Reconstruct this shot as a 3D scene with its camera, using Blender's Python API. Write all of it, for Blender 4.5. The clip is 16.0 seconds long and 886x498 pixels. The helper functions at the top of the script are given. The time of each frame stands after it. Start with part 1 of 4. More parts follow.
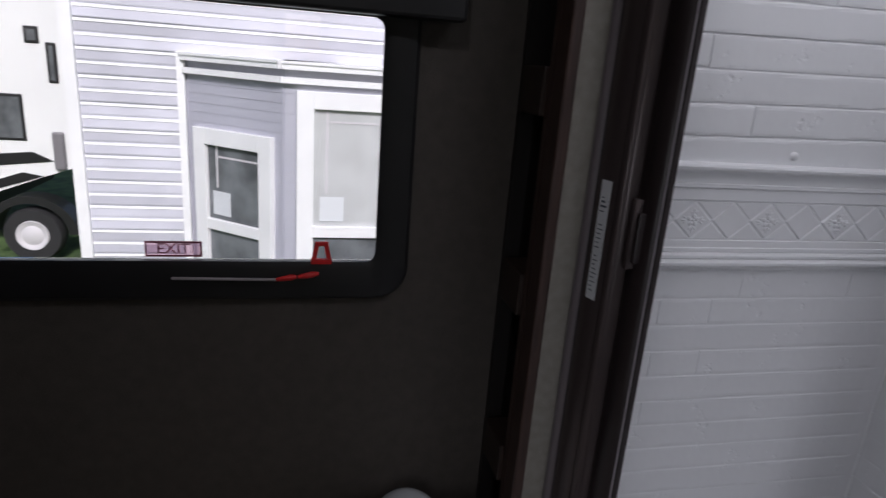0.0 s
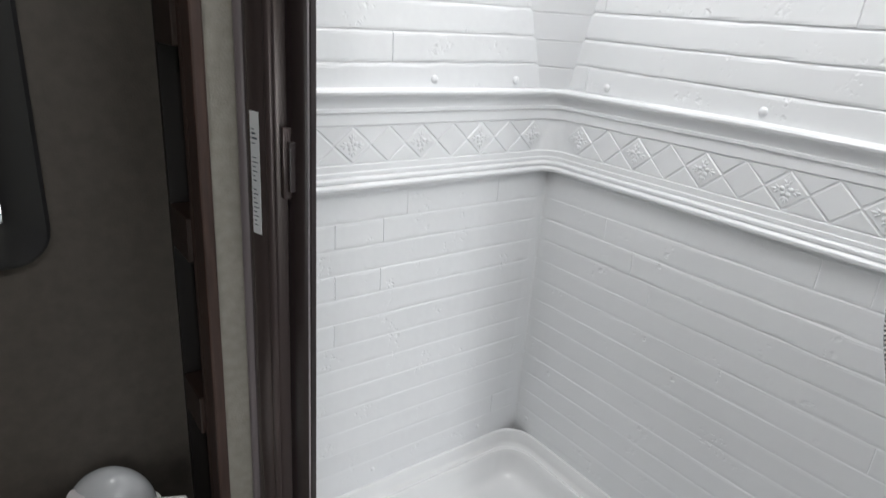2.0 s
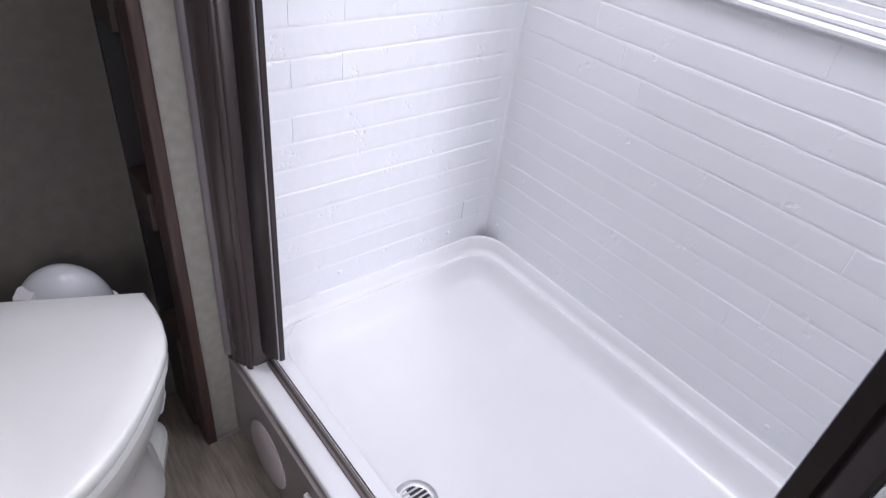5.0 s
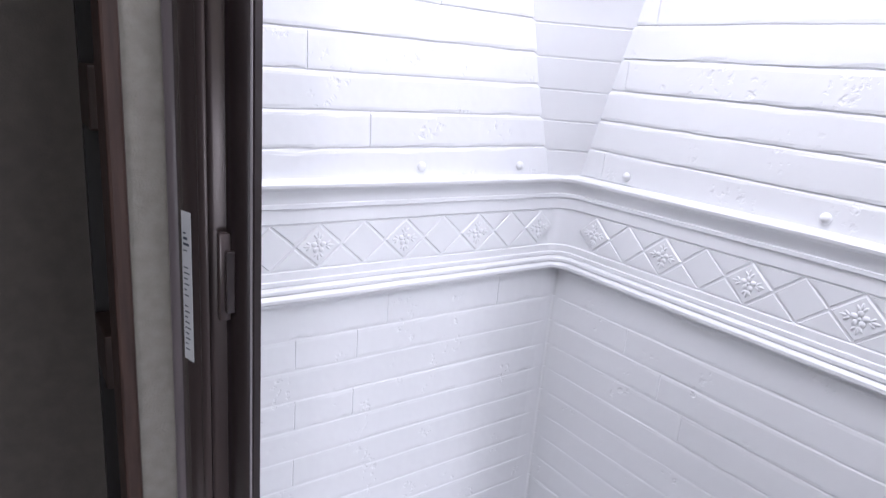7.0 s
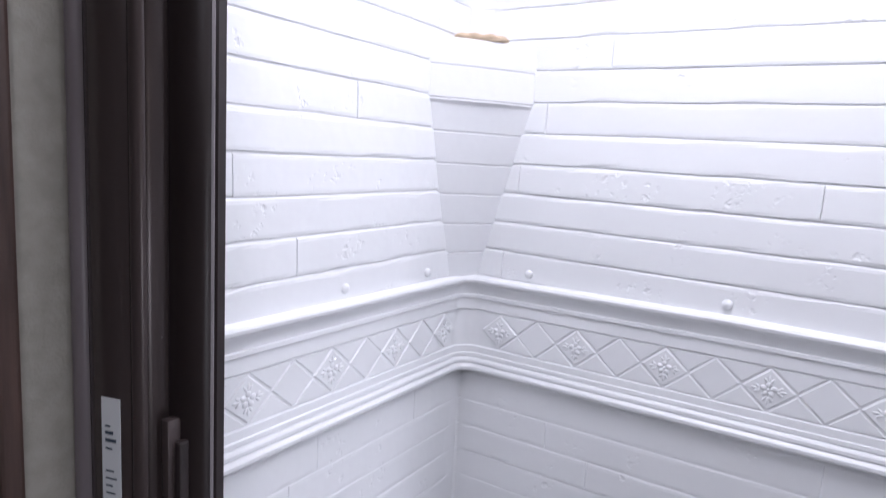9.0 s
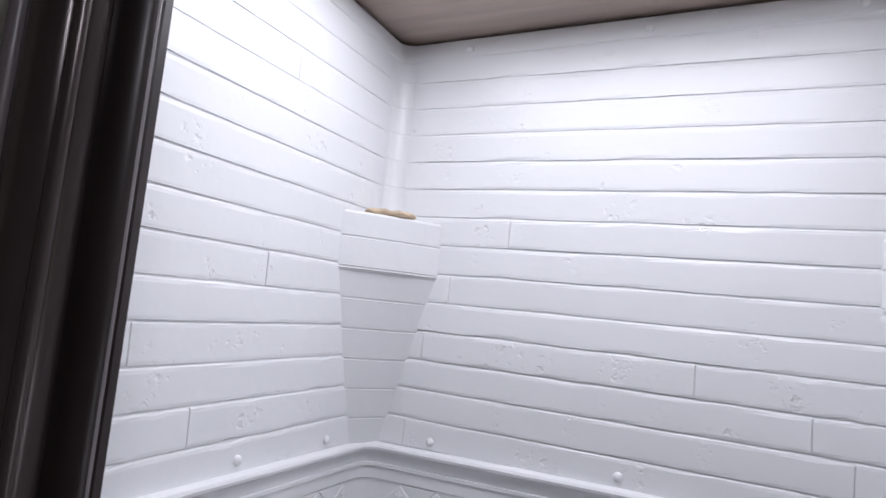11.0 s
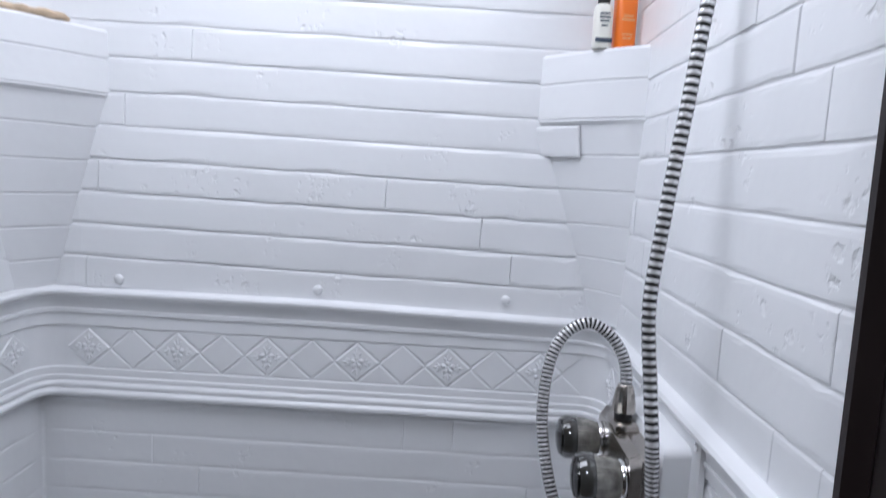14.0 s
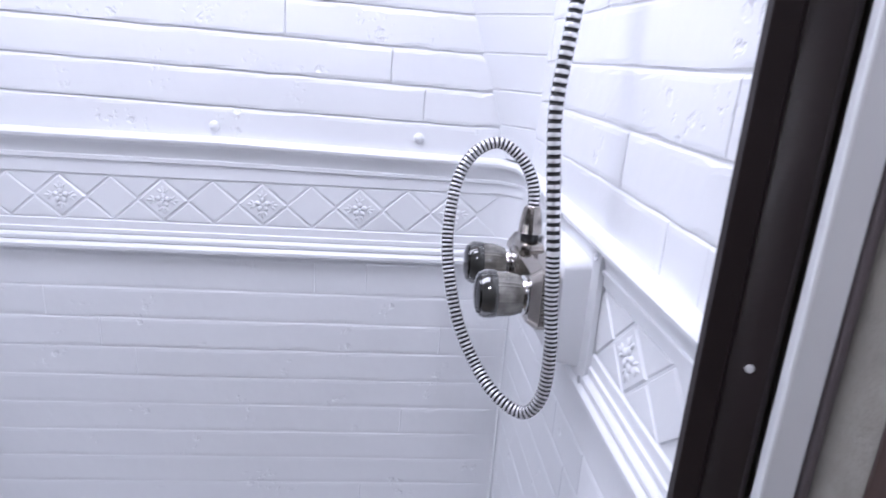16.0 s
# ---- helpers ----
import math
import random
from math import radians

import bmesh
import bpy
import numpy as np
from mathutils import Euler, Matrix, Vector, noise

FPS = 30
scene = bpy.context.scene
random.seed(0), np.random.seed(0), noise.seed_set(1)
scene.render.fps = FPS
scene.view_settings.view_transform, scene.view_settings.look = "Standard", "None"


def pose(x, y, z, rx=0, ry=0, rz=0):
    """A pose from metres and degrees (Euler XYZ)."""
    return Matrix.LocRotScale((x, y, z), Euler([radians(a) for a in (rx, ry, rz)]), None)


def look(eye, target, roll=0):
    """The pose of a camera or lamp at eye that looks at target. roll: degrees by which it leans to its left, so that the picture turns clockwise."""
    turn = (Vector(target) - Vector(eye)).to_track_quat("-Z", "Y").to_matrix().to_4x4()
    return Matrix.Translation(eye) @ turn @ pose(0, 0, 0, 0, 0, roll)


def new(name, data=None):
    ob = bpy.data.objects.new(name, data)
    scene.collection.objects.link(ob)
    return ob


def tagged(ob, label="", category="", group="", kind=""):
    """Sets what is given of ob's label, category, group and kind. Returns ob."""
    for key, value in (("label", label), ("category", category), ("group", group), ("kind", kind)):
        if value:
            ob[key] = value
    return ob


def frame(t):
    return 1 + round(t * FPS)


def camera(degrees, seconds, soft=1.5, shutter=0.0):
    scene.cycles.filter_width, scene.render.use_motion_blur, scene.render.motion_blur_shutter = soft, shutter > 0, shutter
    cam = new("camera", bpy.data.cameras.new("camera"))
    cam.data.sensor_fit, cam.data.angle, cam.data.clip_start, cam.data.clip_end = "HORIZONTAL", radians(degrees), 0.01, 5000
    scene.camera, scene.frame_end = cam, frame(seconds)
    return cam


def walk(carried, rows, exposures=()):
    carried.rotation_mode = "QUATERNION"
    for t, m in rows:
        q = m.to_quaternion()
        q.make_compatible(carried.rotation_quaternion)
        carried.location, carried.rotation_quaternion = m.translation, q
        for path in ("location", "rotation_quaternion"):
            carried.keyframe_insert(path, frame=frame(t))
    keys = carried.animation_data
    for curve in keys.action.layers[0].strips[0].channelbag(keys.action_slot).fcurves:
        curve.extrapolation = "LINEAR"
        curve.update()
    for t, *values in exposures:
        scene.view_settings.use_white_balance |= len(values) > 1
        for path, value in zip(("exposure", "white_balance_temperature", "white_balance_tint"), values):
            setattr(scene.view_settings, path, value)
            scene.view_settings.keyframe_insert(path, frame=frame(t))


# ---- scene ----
cam = camera(71.7, 16.0, soft=1.3, shutter=0.3)
PATH = [
    (0, (0.899, -0.306, 1.296), (-0.966, 0.129, 0.72), 4.4),
    (0.5, (0.922, -0.278, 1.297), (-0.862, 0.425, 0.729), 4.3),
    (1, (0.925, -0.251, 1.306), (-0.733, 0.692, 0.703), 4.4),
    (1.5, (0.954, -0.214, 1.304), (-0.615, 0.869, 0.698), 4.2),
    (2, (0.96, -0.188, 1.285), (-0.528, 0.961, 0.601), 4.3),
    (2.3, (0.949, -0.18, 1.265), (-0.47, 0.962, 0.438), 4.4),
    (2.5, (0.946, -0.18, 1.24), (-0.419, 0.955, 0.317), 5.4),
    (3, (0.946, -0.17, 1.195), (-0.306, 0.899, 0.058), 6.7),
    (3.2, (0.949, -0.165, 1.178), (-0.252, 0.876, -0.035), 6.7),
    (5.3, (0.898, -0.134, 1.209), (-0.297, 0.985, 0.06), 7.7),
    (5.5, (0.884, -0.125, 1.229), (-0.352, 1.014, 0.145), 7.3),
    (6, (0.859, -0.105, 1.262), (-0.494, 1.073, 0.378), 6.2),
    (6.5, (0.825, -0.065, 1.299), (-0.643, 1.12, 0.635), 5.3),
    (7, (0.806, -0.027, 1.317), (-0.757, 1.108, 0.799), 4.9),
    (7.5, (0.773, -0.017, 1.329), (-0.746, 1.196, 0.859), 5.0),
    (8, (0.689, -0.057, 1.345), (-0.68, 1.332, 0.901), 3.1),
    (8.5, (0.618, -0.112, 1.352), (-0.57, 1.447, 0.956), 3.1),
    (9, (0.584, -0.146, 1.367), (-0.493, 1.519, 1.107), 3.1),
    (9.2, (0.582, -0.153, 1.377), (-0.476, 1.536, 1.205), 3.3),
    (11.3, (0.608, -0.171, 1.418), (-0.135, 1.67, 1.664), 4.6),
    (11.5, (0.603, -0.168, 1.428), (-0.007, 1.724, 1.648), 4.7),
    (12, (0.638, -0.158, 1.429), (0.268, 1.796, 1.647), 4.5),
    (12.5, (0.649, -0.159, 1.413), (0.476, 1.819, 1.655), 4.2),
    (13, (0.667, -0.16, 1.435), (0.603, 1.831, 1.615), 3.8),
    (13.5, (0.678, -0.149, 1.412), (0.633, 1.85, 1.448), 3.2),
    (14, (0.679, -0.126, 1.371), (0.625, 1.861, 1.155), 2.9),
    (14.5, (0.675, -0.109, 1.319), (0.626, 1.839, 0.865), 3.5),
    (15, (0.673, -0.097, 1.284), (0.681, 1.806, 0.667), 3.8),
    (15.5, (0.68, -0.093, 1.281), (0.747, 1.8, 0.638), 3.6),
    (16, (0.717, -0.099, 1.297), (0.895, 1.809, 0.725), 4.0),
]
walk(cam, [(t, look(eye, target, roll)) for t, eye, target, roll in PATH],
     exposures=[(0, -0.66, 6050, 17), (1.5, 0.4, 6400, 11), (2.0, 0.86, 6350, 8), (2.5, 1.30, 6350, 10), (3.2, 1.43, 6220, 15), (5.5, 1.32, 5900, 20), (6, 1.3, 5900, 20), (7, 1.1, 5880, 19), (8, 0.92, 5880, 19), (9, 0.84, 5880, 19), (10.3, 0.42, 5950, 17), (11.5, 0.25, 6000, 15), (12.8, 0.18, 5950, 12), (13.4, 0.14, 5830, 13), (13.9, 0.34, 5750, 13), (14.5, 0.61, 5620, 14), (15, 0.94, 5650, 18), (16, 1.12, 5600, 21)])

# ---- world, sun, lamps ----
world = bpy.data.worlds.new("overcast_sky")
scene.world = world
world.use_nodes = True
wn = world.node_tree.nodes
sky = wn.new("ShaderNodeTexSky")
sky.sky_type, sky.sun_disc = "NISHITA", False
sky.sun_elevation, sky.sun_rotation, sky.dust_density = radians(40), radians(84), 3.0
wn["Background"].inputs["Strength"].default_value = 0.15
world.node_tree.links.new(sky.outputs["Color"], wn["Background"].inputs["Color"])
sun = new("sun", bpy.data.lights.new("sun", "SUN"))
sun.data.energy, sun.data.angle, sun.data.color = 5.0, radians(12), (1.0, 0.97, 0.93)
sun.matrix_basis = look((6, 0.6, 5), (0, 0, 0))


def disc_lamp(name, place, size, watts, colour):
    lamp = new(name, bpy.data.lights.new(name, "AREA"))
    lamp.data.shape, lamp.data.size, lamp.data.energy, lamp.data.color = "DISK", size, watts, colour
    lamp.matrix_basis = pose(*place)
    return lamp


shower_lamp = disc_lamp("shower_skylight", (0.435, 0.445, 1.936), 0.68, 4.0, (1.0, 0.99, 0.98))
shower_lamp.data.shape, shower_lamp.data.size_y, shower_lamp.data.spread = "RECTANGLE", 0.40, radians(178)
disc_lamp("bathroom_ceiling_lamp", (0.66, -0.36, 1.938), 0.14, 2.5, (1.0, 0.98, 0.96))
# Added strip light, unseen: brightens the shower's lower left wall, source guessed.
side_light = new("added_side_light", bpy.data.lights.new("added_side_light", "AREA"))
side_light.data.shape, side_light.data.size, side_light.data.size_y, side_light.data.energy, side_light.data.spread = "RECTANGLE", 0.09, 0.8, 0.5, radians(50)
side_light.matrix_basis = look((1.69, -0.32, 0.75), (0.0, 0.52, 0.55))

# ---- materials ----
def mat(name, colour, rough=0.5, metal=0.0, vary=0.08, scale=6.0, bump=0.0, bump_scale=200.0, random_tone=0.0, coat=0.0, stretch=(1, 1, 1)):
    """A surface with broad tone variation, fine grain relief and, for pieces, a tone of their own."""
    m = bpy.data.materials.new(name)
    m.use_nodes = True
    n, link = m.node_tree.nodes, m.node_tree.links
    b = n["Principled BSDF"]
    b.inputs["Roughness"].default_value, b.inputs["Metallic"].default_value = rough, metal
    b.inputs["Coat Weight"].default_value = coat
    where = n.new("ShaderNodeTexCoord")
    mapping = n.new("ShaderNodeMapping")
    mapping.inputs["Scale"].default_value = stretch
    link.new(where.outputs["Object"], mapping.inputs["Vector"])
    broad = n.new("ShaderNodeTexNoise")
    broad.inputs["Scale"].default_value, broad.inputs["Detail"].default_value = scale, 5
    link.new(mapping.outputs["Vector"], broad.inputs["Vector"])
    ramp = n.new("ShaderNodeMapRange")
    ramp.inputs["From Min"].default_value, ramp.inputs["From Max"].default_value = 0.3, 0.7
    ramp.inputs["To Min"].default_value, ramp.inputs["To Max"].default_value = 1 - vary, 1 + vary
    link.new(broad.outputs["Fac"], ramp.inputs["Value"])
    tone = ramp.outputs["Result"]
    if random_tone:
        info = n.new("ShaderNodeObjectInfo")
        own = n.new("ShaderNodeMapRange")
        own.inputs["To Min"].default_value, own.inputs["To Max"].default_value = 1 - random_tone, 1 + random_tone
        link.new(info.outputs["Random"], own.inputs["Value"])
        both = n.new("ShaderNodeMath")
        both.operation = "MULTIPLY"
        link.new(tone, both.inputs[0]), link.new(own.outputs["Result"], both.inputs[1])
        tone = both.outputs["Value"]
    mix = n.new("ShaderNodeVectorMath")
    mix.operation = "SCALE"
    mix.inputs[0].default_value = colour
    link.new(tone, mix.inputs["Scale"])
    link.new(mix.outputs["Vector"], b.inputs["Base Color"])
    wear = n.new("ShaderNodeMapRange")
    wear.inputs["To Min"].default_value, wear.inputs["To Max"].default_value = max(0.02, rough - 0.06), min(1, rough + 0.06)
    link.new(broad.outputs["Fac"], wear.inputs["Value"])
    link.new(wear.outputs["Result"], b.inputs["Roughness"])
    if bump:
        fine = n.new("ShaderNodeTexNoise")
        fine.inputs["Scale"].default_value, fine.inputs["Detail"].default_value = bump_scale, 4
        link.new(mapping.outputs["Vector"], fine.inputs["Vector"])
        relief = n.new("ShaderNodeBump")
        relief.inputs["Strength"].default_value, relief.inputs["Distance"].default_value = bump, 0.002
        link.new(fine.outputs["Fac"], relief.inputs["Height"])
        link.new(relief.outputs["Normal"], b.inputs["Normal"])
    return m


def moulded(name, colour, pits):
    """White moulded plastic: faint waviness, and scattered clusters of chips like old brick."""
    m = mat(name, colour, 0.30, vary=0.025, scale=3.0, random_tone=0.012)
    n, link = m.node_tree.nodes, m.node_tree.links
    b = n["Principled BSDF"]
    geo = n.new("ShaderNodeNewGeometry")

    def noise_of(size, detail, vector):
        t = n.new("ShaderNodeTexNoise")
        t.inputs["Scale"].default_value, t.inputs["Detail"].default_value = size, detail
        link.new(vector, t.inputs["Vector"])
        return t

    def remap(value, a, c, lo=0.0, hi=1.0):
        r = n.new("ShaderNodeMapRange")
        r.interpolation_type = "SMOOTHSTEP"
        for key, v in (("From Min", a), ("From Max", c), ("To Min", lo), ("To Max", hi)):
            r.inputs[key].default_value = v
        link.new(value, r.inputs["Value"])
        return r.outputs["Result"]

    def maths(kind, p, q, third=None):
        o = n.new("ShaderNodeMath")
        o.operation = kind
        for k, v in enumerate((p, q, third)):
            if isinstance(v, (int, float)):
                o.inputs[k].default_value = v
            elif v is not None:
                link.new(v, o.inputs[k])
        return o.outputs["Value"]

    where = geo.outputs["Position"]
    wave = noise_of(22.0, 2, where).outputs["Fac"]
    ragged = n.new("ShaderNodeVectorMath")
    ragged.operation = "MULTIPLY_ADD"
    link.new(noise_of(130.0, 2, where).outputs["Color"], ragged.inputs[0])
    ragged.inputs[1].default_value = (0.012, 0.012, 0.012)
    link.new(where, ragged.inputs[2])
    patch = remap(noise_of(13.0, 1, where).outputs["Fac"], 0.585, 0.70)
    height = wave
    for size, keep, depth in ((60.0, 0.60, 1.0), (120.0, 0.66, 0.4)):
        cell = n.new("ShaderNodeTexVoronoi")
        cell.inputs["Scale"].default_value = size
        link.new(ragged.outputs["Vector"], cell.inputs["Vector"])
        hole = remap(cell.outputs["Distance"], 0.46, 0.16)
        own = n.new("ShaderNodeSeparateColor")
        link.new(cell.outputs["Color"], own.inputs["Color"])
        chosen = maths("GREATER_THAN", own.outputs["Red"], keep)
        cut = maths("MULTIPLY", maths("MULTIPLY", hole, chosen), patch)
        height = maths("MULTIPLY_ADD", cut, -pits * depth, height)
    relief = n.new("ShaderNodeBump")
    relief.inputs["Strength"].default_value, relief.inputs["Distance"].default_value = 0.6, 0.0013
    link.new(height, relief.inputs["Height"])
    link.new(relief.outputs["Normal"], b.inputs["Normal"])
    return m


def wood(name, colour, rough=0.45):
    return mat(name, colour, rough, vary=0.35, scale=9.0, bump=0.15, bump_scale=60, stretch=(14, 14, 1))


def glassy(name, gloss, tint=(1, 1, 1)):
    m = bpy.data.materials.new(name)
    m.use_nodes = True
    n, link = m.node_tree.nodes, m.node_tree.links
    n.remove(n["Principled BSDF"])
    clear, shine, mix, edge = n.new("ShaderNodeBsdfTransparent"), n.new("ShaderNodeBsdfGlossy"), n.new("ShaderNodeMixShader"), n.new("ShaderNodeFresnel")
    clear.inputs["Color"].default_value = (*tint, 1)
    shine.inputs["Roughness"].default_value = 0.02
    edge.inputs["IOR"].default_value = gloss
    link.new(edge.outputs["Fac"], mix.inputs["Fac"])
    link.new(clear.outputs["BSDF"], mix.inputs[1]), link.new(shine.outputs["BSDF"], mix.inputs[2])
    link.new(mix.outputs["Shader"], n["Material Output"].inputs["Surface"])
    return m


BRICK = moulded("moulded_brick", (0.80, 0.81, 0.825), 1.8)
BRICK_LOW = moulded("smooth_moulded_brick", (0.80, 0.81, 0.825), 1.5)
GEL = moulded("moulded_plastic", (0.80, 0.81, 0.825), 0.0)
PAN = mat("pan_plastic", (0.83, 0.835, 0.84), 0.22, vary=0.02, scale=4, bump=0.05, bump_scale=30)
PORCELAIN = mat("toilet_plastic", (0.85, 0.86, 0.83), 0.16, vary=0.02, scale=5)
# Set far below a real grey-beige: the room's dimness is in this colour.
WALLPAPER = mat("dim_grey_beige_wallboard", (0.070, 0.061, 0.052), 0.75, vary=0.13, scale=45, bump=0.4, bump_scale=350)
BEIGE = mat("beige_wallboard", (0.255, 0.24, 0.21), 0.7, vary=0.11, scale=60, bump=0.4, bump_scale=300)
CEIL = mat("ceiling_vinyl", (0.47, 0.385, 0.335), 0.7, vary=0.10, scale=5, bump=0.2, bump_scale=120, stretch=(1, 12, 1))
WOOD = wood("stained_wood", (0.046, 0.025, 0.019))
# Near-black wood: the shade in recesses is put into its colour.
RECESS_BLACK = wood("recess_shade_wood", (0.007, 0.005, 0.0045))
PLANK = mat("vinyl_plank", (0.20, 0.17, 0.135), 0.45, vary=0.3, scale=7, bump=0.12, bump_scale=80, random_tone=0.15, stretch=(2, 16, 1))
CURB = mat("curb_laminate", (0.22, 0.19, 0.18), 0.5, vary=0.12, scale=8, bump=0.1, bump_scale=150)
BRONZE = mat("bronze_aluminium", (0.070, 0.054, 0.053), 0.25, metal=0.3, vary=0.10, scale=8, stretch=(1, 1, 0.2))
BRONZE_DARK = mat("dark_bronze_plastic", (0.023, 0.0165, 0.0165), 0.36, vary=0.10, scale=8)
LIP = mat("pale_metal_lip", (0.17, 0.145, 0.15), 0.3, metal=0.4, vary=0.08)
MAGNET = mat("pale_magnet_strip", (0.42, 0.39, 0.41), 0.35, metal=0.3)
BEAD = mat("mauve_grey_aluminium", (0.17, 0.147, 0.155), 0.32, metal=0.0, vary=0.08)
BLACK = mat("black_plastic", (0.012, 0.012, 0.013), 0.42, vary=0.15, scale=9)
CAPBLACK = mat("black_knob_cap", (0.006, 0.006, 0.006), 0.12)
TRACK = mat("brown_metal_track", (0.17, 0.14, 0.13), 0.35, metal=0.6)
CHROME = mat("chrome", (0.72, 0.72, 0.73), 0.10, metal=1.0, vary=0.05)
NICKEL = mat("brushed_nickel", (0.42, 0.39, 0.36), 0.20, metal=1.0, vary=0.08)
ZINC = mat("zinc_screw", (0.75, 0.76, 0.76), 0.45, metal=0.4)
SATIN = mat("satin_metal", (0.47, 0.46, 0.43), 0.36, metal=0.85, vary=0.06)
HOSE_DARK = mat("hose_groove", (0.008, 0.008, 0.009), 0.6)
SMOKE_END = mat("dark_smoked_acrylic", (0.045, 0.045, 0.042), 0.06, vary=0.2, scale=30, coat=1.0)
HOSE_BRIGHT = mat("bright_hose_chrome", (0.88, 0.88, 0.89), 0.24, metal=0.5, vary=0.04)
SMOKE = mat("smoked_acrylic", (0.18, 0.172, 0.15), 0.08, vary=0.5, scale=70, coat=1.0)
PAPER = mat("white_label_paper", (0.70, 0.72, 0.74), 0.6, vary=0.04)
INK = mat("label_ink", (0.05, 0.07, 0.10), 0.6)
ORANGE = mat("orange_plastic", (0.85, 0.19, 0.012), 0.3, vary=0.05)
CREAM = mat("cream_plastic", (0.78, 0.77, 0.70), 0.35, vary=0.04)
RED = mat("red_plastic", (0.65, 0.02, 0.02), 0.4, vary=0.06)
DEEPRED = mat("exit_label_red", (0.24, 0.05, 0.08), 0.5, vary=0.06)
FIBRE = mat("loofah_fibre", (0.56, 0.44, 0.31), 0.9, vary=0.3, scale=40, bump=0.8, bump_scale=180)
STEEL = mat("stainless_steel", (0.55, 0.55, 0.55), 0.22, metal=1.0, vary=0.1)
PLATE = mat("white_cover_plate", (0.62, 0.60, 0.62), 0.4, vary=0.05)
PANE = glassy("window_glass", 1.45)
PINK = glassy("exit_label_film", 1.2, (0.74, 0.62, 0.68))
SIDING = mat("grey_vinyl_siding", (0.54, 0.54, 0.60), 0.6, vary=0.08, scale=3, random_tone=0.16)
FINESIDING = mat("fine_grey_siding", (0.44, 0.44, 0.50), 0.6, vary=0.05, scale=3)
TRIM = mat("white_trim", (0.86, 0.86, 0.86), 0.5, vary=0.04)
DARKPANE = mat("dark_house_glass", (0.16, 0.17, 0.18), 0.12, vary=0.5, scale=3)
BLIND = mat("pale_blind", (0.52, 0.53, 0.53), 0.6, vary=0.12, scale=4)
CAMPER = mat("camper_skin", (0.84, 0.84, 0.83), 0.35, vary=0.05, scale=2)
TYRE = mat("tyre_rubber", (0.02, 0.02, 0.021), 0.8, vary=0.2)
GRASS = mat("grass_ground", (0.07, 0.115, 0.035), 0.95, vary=0.5, scale=5, bump=1.0, bump_scale=40)

# ---- building helpers ----
def part(name, bm, material, parent=None, label="", smooth=False):
    """Link a bmesh as one mesh object under a thing or a part."""
    me = bpy.data.meshes.new(name)
    bmesh.ops.recalc_face_normals(bm, faces=bm.faces)
    bm.to_mesh(me)
    bm.free()
    for m in material if isinstance(material, (list, tuple)) else [material]:
        me.materials.append(m)
    if smooth:
        me.shade_smooth()
        me.set_sharp_from_angle(angle=radians(38 if smooth is True else smooth))
    ob = new(name, me)
    if parent:
        under(ob, parent)
    if label:
        tagged(ob, label)
    return ob


def rest(ob):
    """World matrix of a thing or part that is not evaluated yet."""
    m = ob.matrix_basis
    return rest(ob.parent) @ ob.matrix_parent_inverse @ m if ob.parent else m


def under(ob, parent):
    ob.parent = parent
    ob.matrix_parent_inverse = rest(parent).inverted()


def thing(name, place, label, category, group="", kind=""):
    ob = new(name)
    ob.empty_display_size = 0.05
    ob.matrix_basis = Matrix.Translation(place)
    return tagged(ob, label, category, group, kind)


def box(x0, x1, y0, y1, z0, z1, bevel=0.0, segments=2, bm=None):
    own = bmesh.new()
    bmesh.ops.create_cube(own, size=1)
    for v in own.verts:
        v.co = Vector((x0 + (v.co.x + 0.5) * (x1 - x0), y0 + (v.co.y + 0.5) * (y1 - y0), z0 + (v.co.z + 0.5) * (z1 - z0)))
    if bevel:
        bmesh.ops.bevel(own, geom=own.edges[:], offset=bevel, segments=segments, profile=0.5, affect="EDGES")
    if bm is None:
        return own
    me = bpy.data.meshes.new("piece")
    own.to_mesh(me)
    own.free()
    bm.from_mesh(me)
    bpy.data.meshes.remove(me)
    return bm


def loft(rings, cap_start=True, cap_end=True, closed=True, bm=None):
    """Skin over rings of equal length."""
    bm = bm or bmesh.new()
    rows = [[bm.verts.new(p) for p in ring] for ring in rings]
    count = len(rows[0])
    for a, b in zip(rows, rows[1:]):
        for i in range(count if closed else count - 1):
            j = (i + 1) % count
            bm.faces.new((a[i], a[j], b[j], b[i]))
    if cap_start:
        bm.faces.new(rows[0])
    if cap_end:
        bm.faces.new(rows[-1])
    return bm


def lathe(profile, place, axis=(0, 0, 1), sides=24, bm=None, flute=0.0, flutes=0):
    """Turn (radius, height) pairs about an axis through place."""
    turn = Vector((0, 0, 1)).rotation_difference(Vector(axis)).to_matrix()
    rings = []
    for r, h in profile:
        ring = []
        for i in range(sides):
            a = 2 * math.pi * i / sides
            k = r * (1 + (flute * math.cos(flutes * a) if flutes else 0))
            ring.append(Vector(place) + turn @ Vector((k * math.cos(a), k * math.sin(a), h)))
        rings.append(ring)
    return loft(rings, bm=bm)


def extrude_profile(points, z0, z1, bevel=0.0):
    bm = loft([[(x, y, z0) for x, y in points], [(x, y, z1) for x, y in points]])
    return bm


def rounded(x0, x1, y0, y1, r, per=5):
    """Outline of a rounded rectangle, counter-clockwise."""
    out = []
    for cx, cy, a0 in ((x1 - r, y1 - r, 0), (x0 + r, y1 - r, 90), (x0 + r, y0 + r, 180), (x1 - r, y0 + r, 270)):
        for k in range(per + 1):
            a = radians(a0 + 90 * k / per)
            out.append((cx + r * math.cos(a), cy + r * math.sin(a)))
    return out

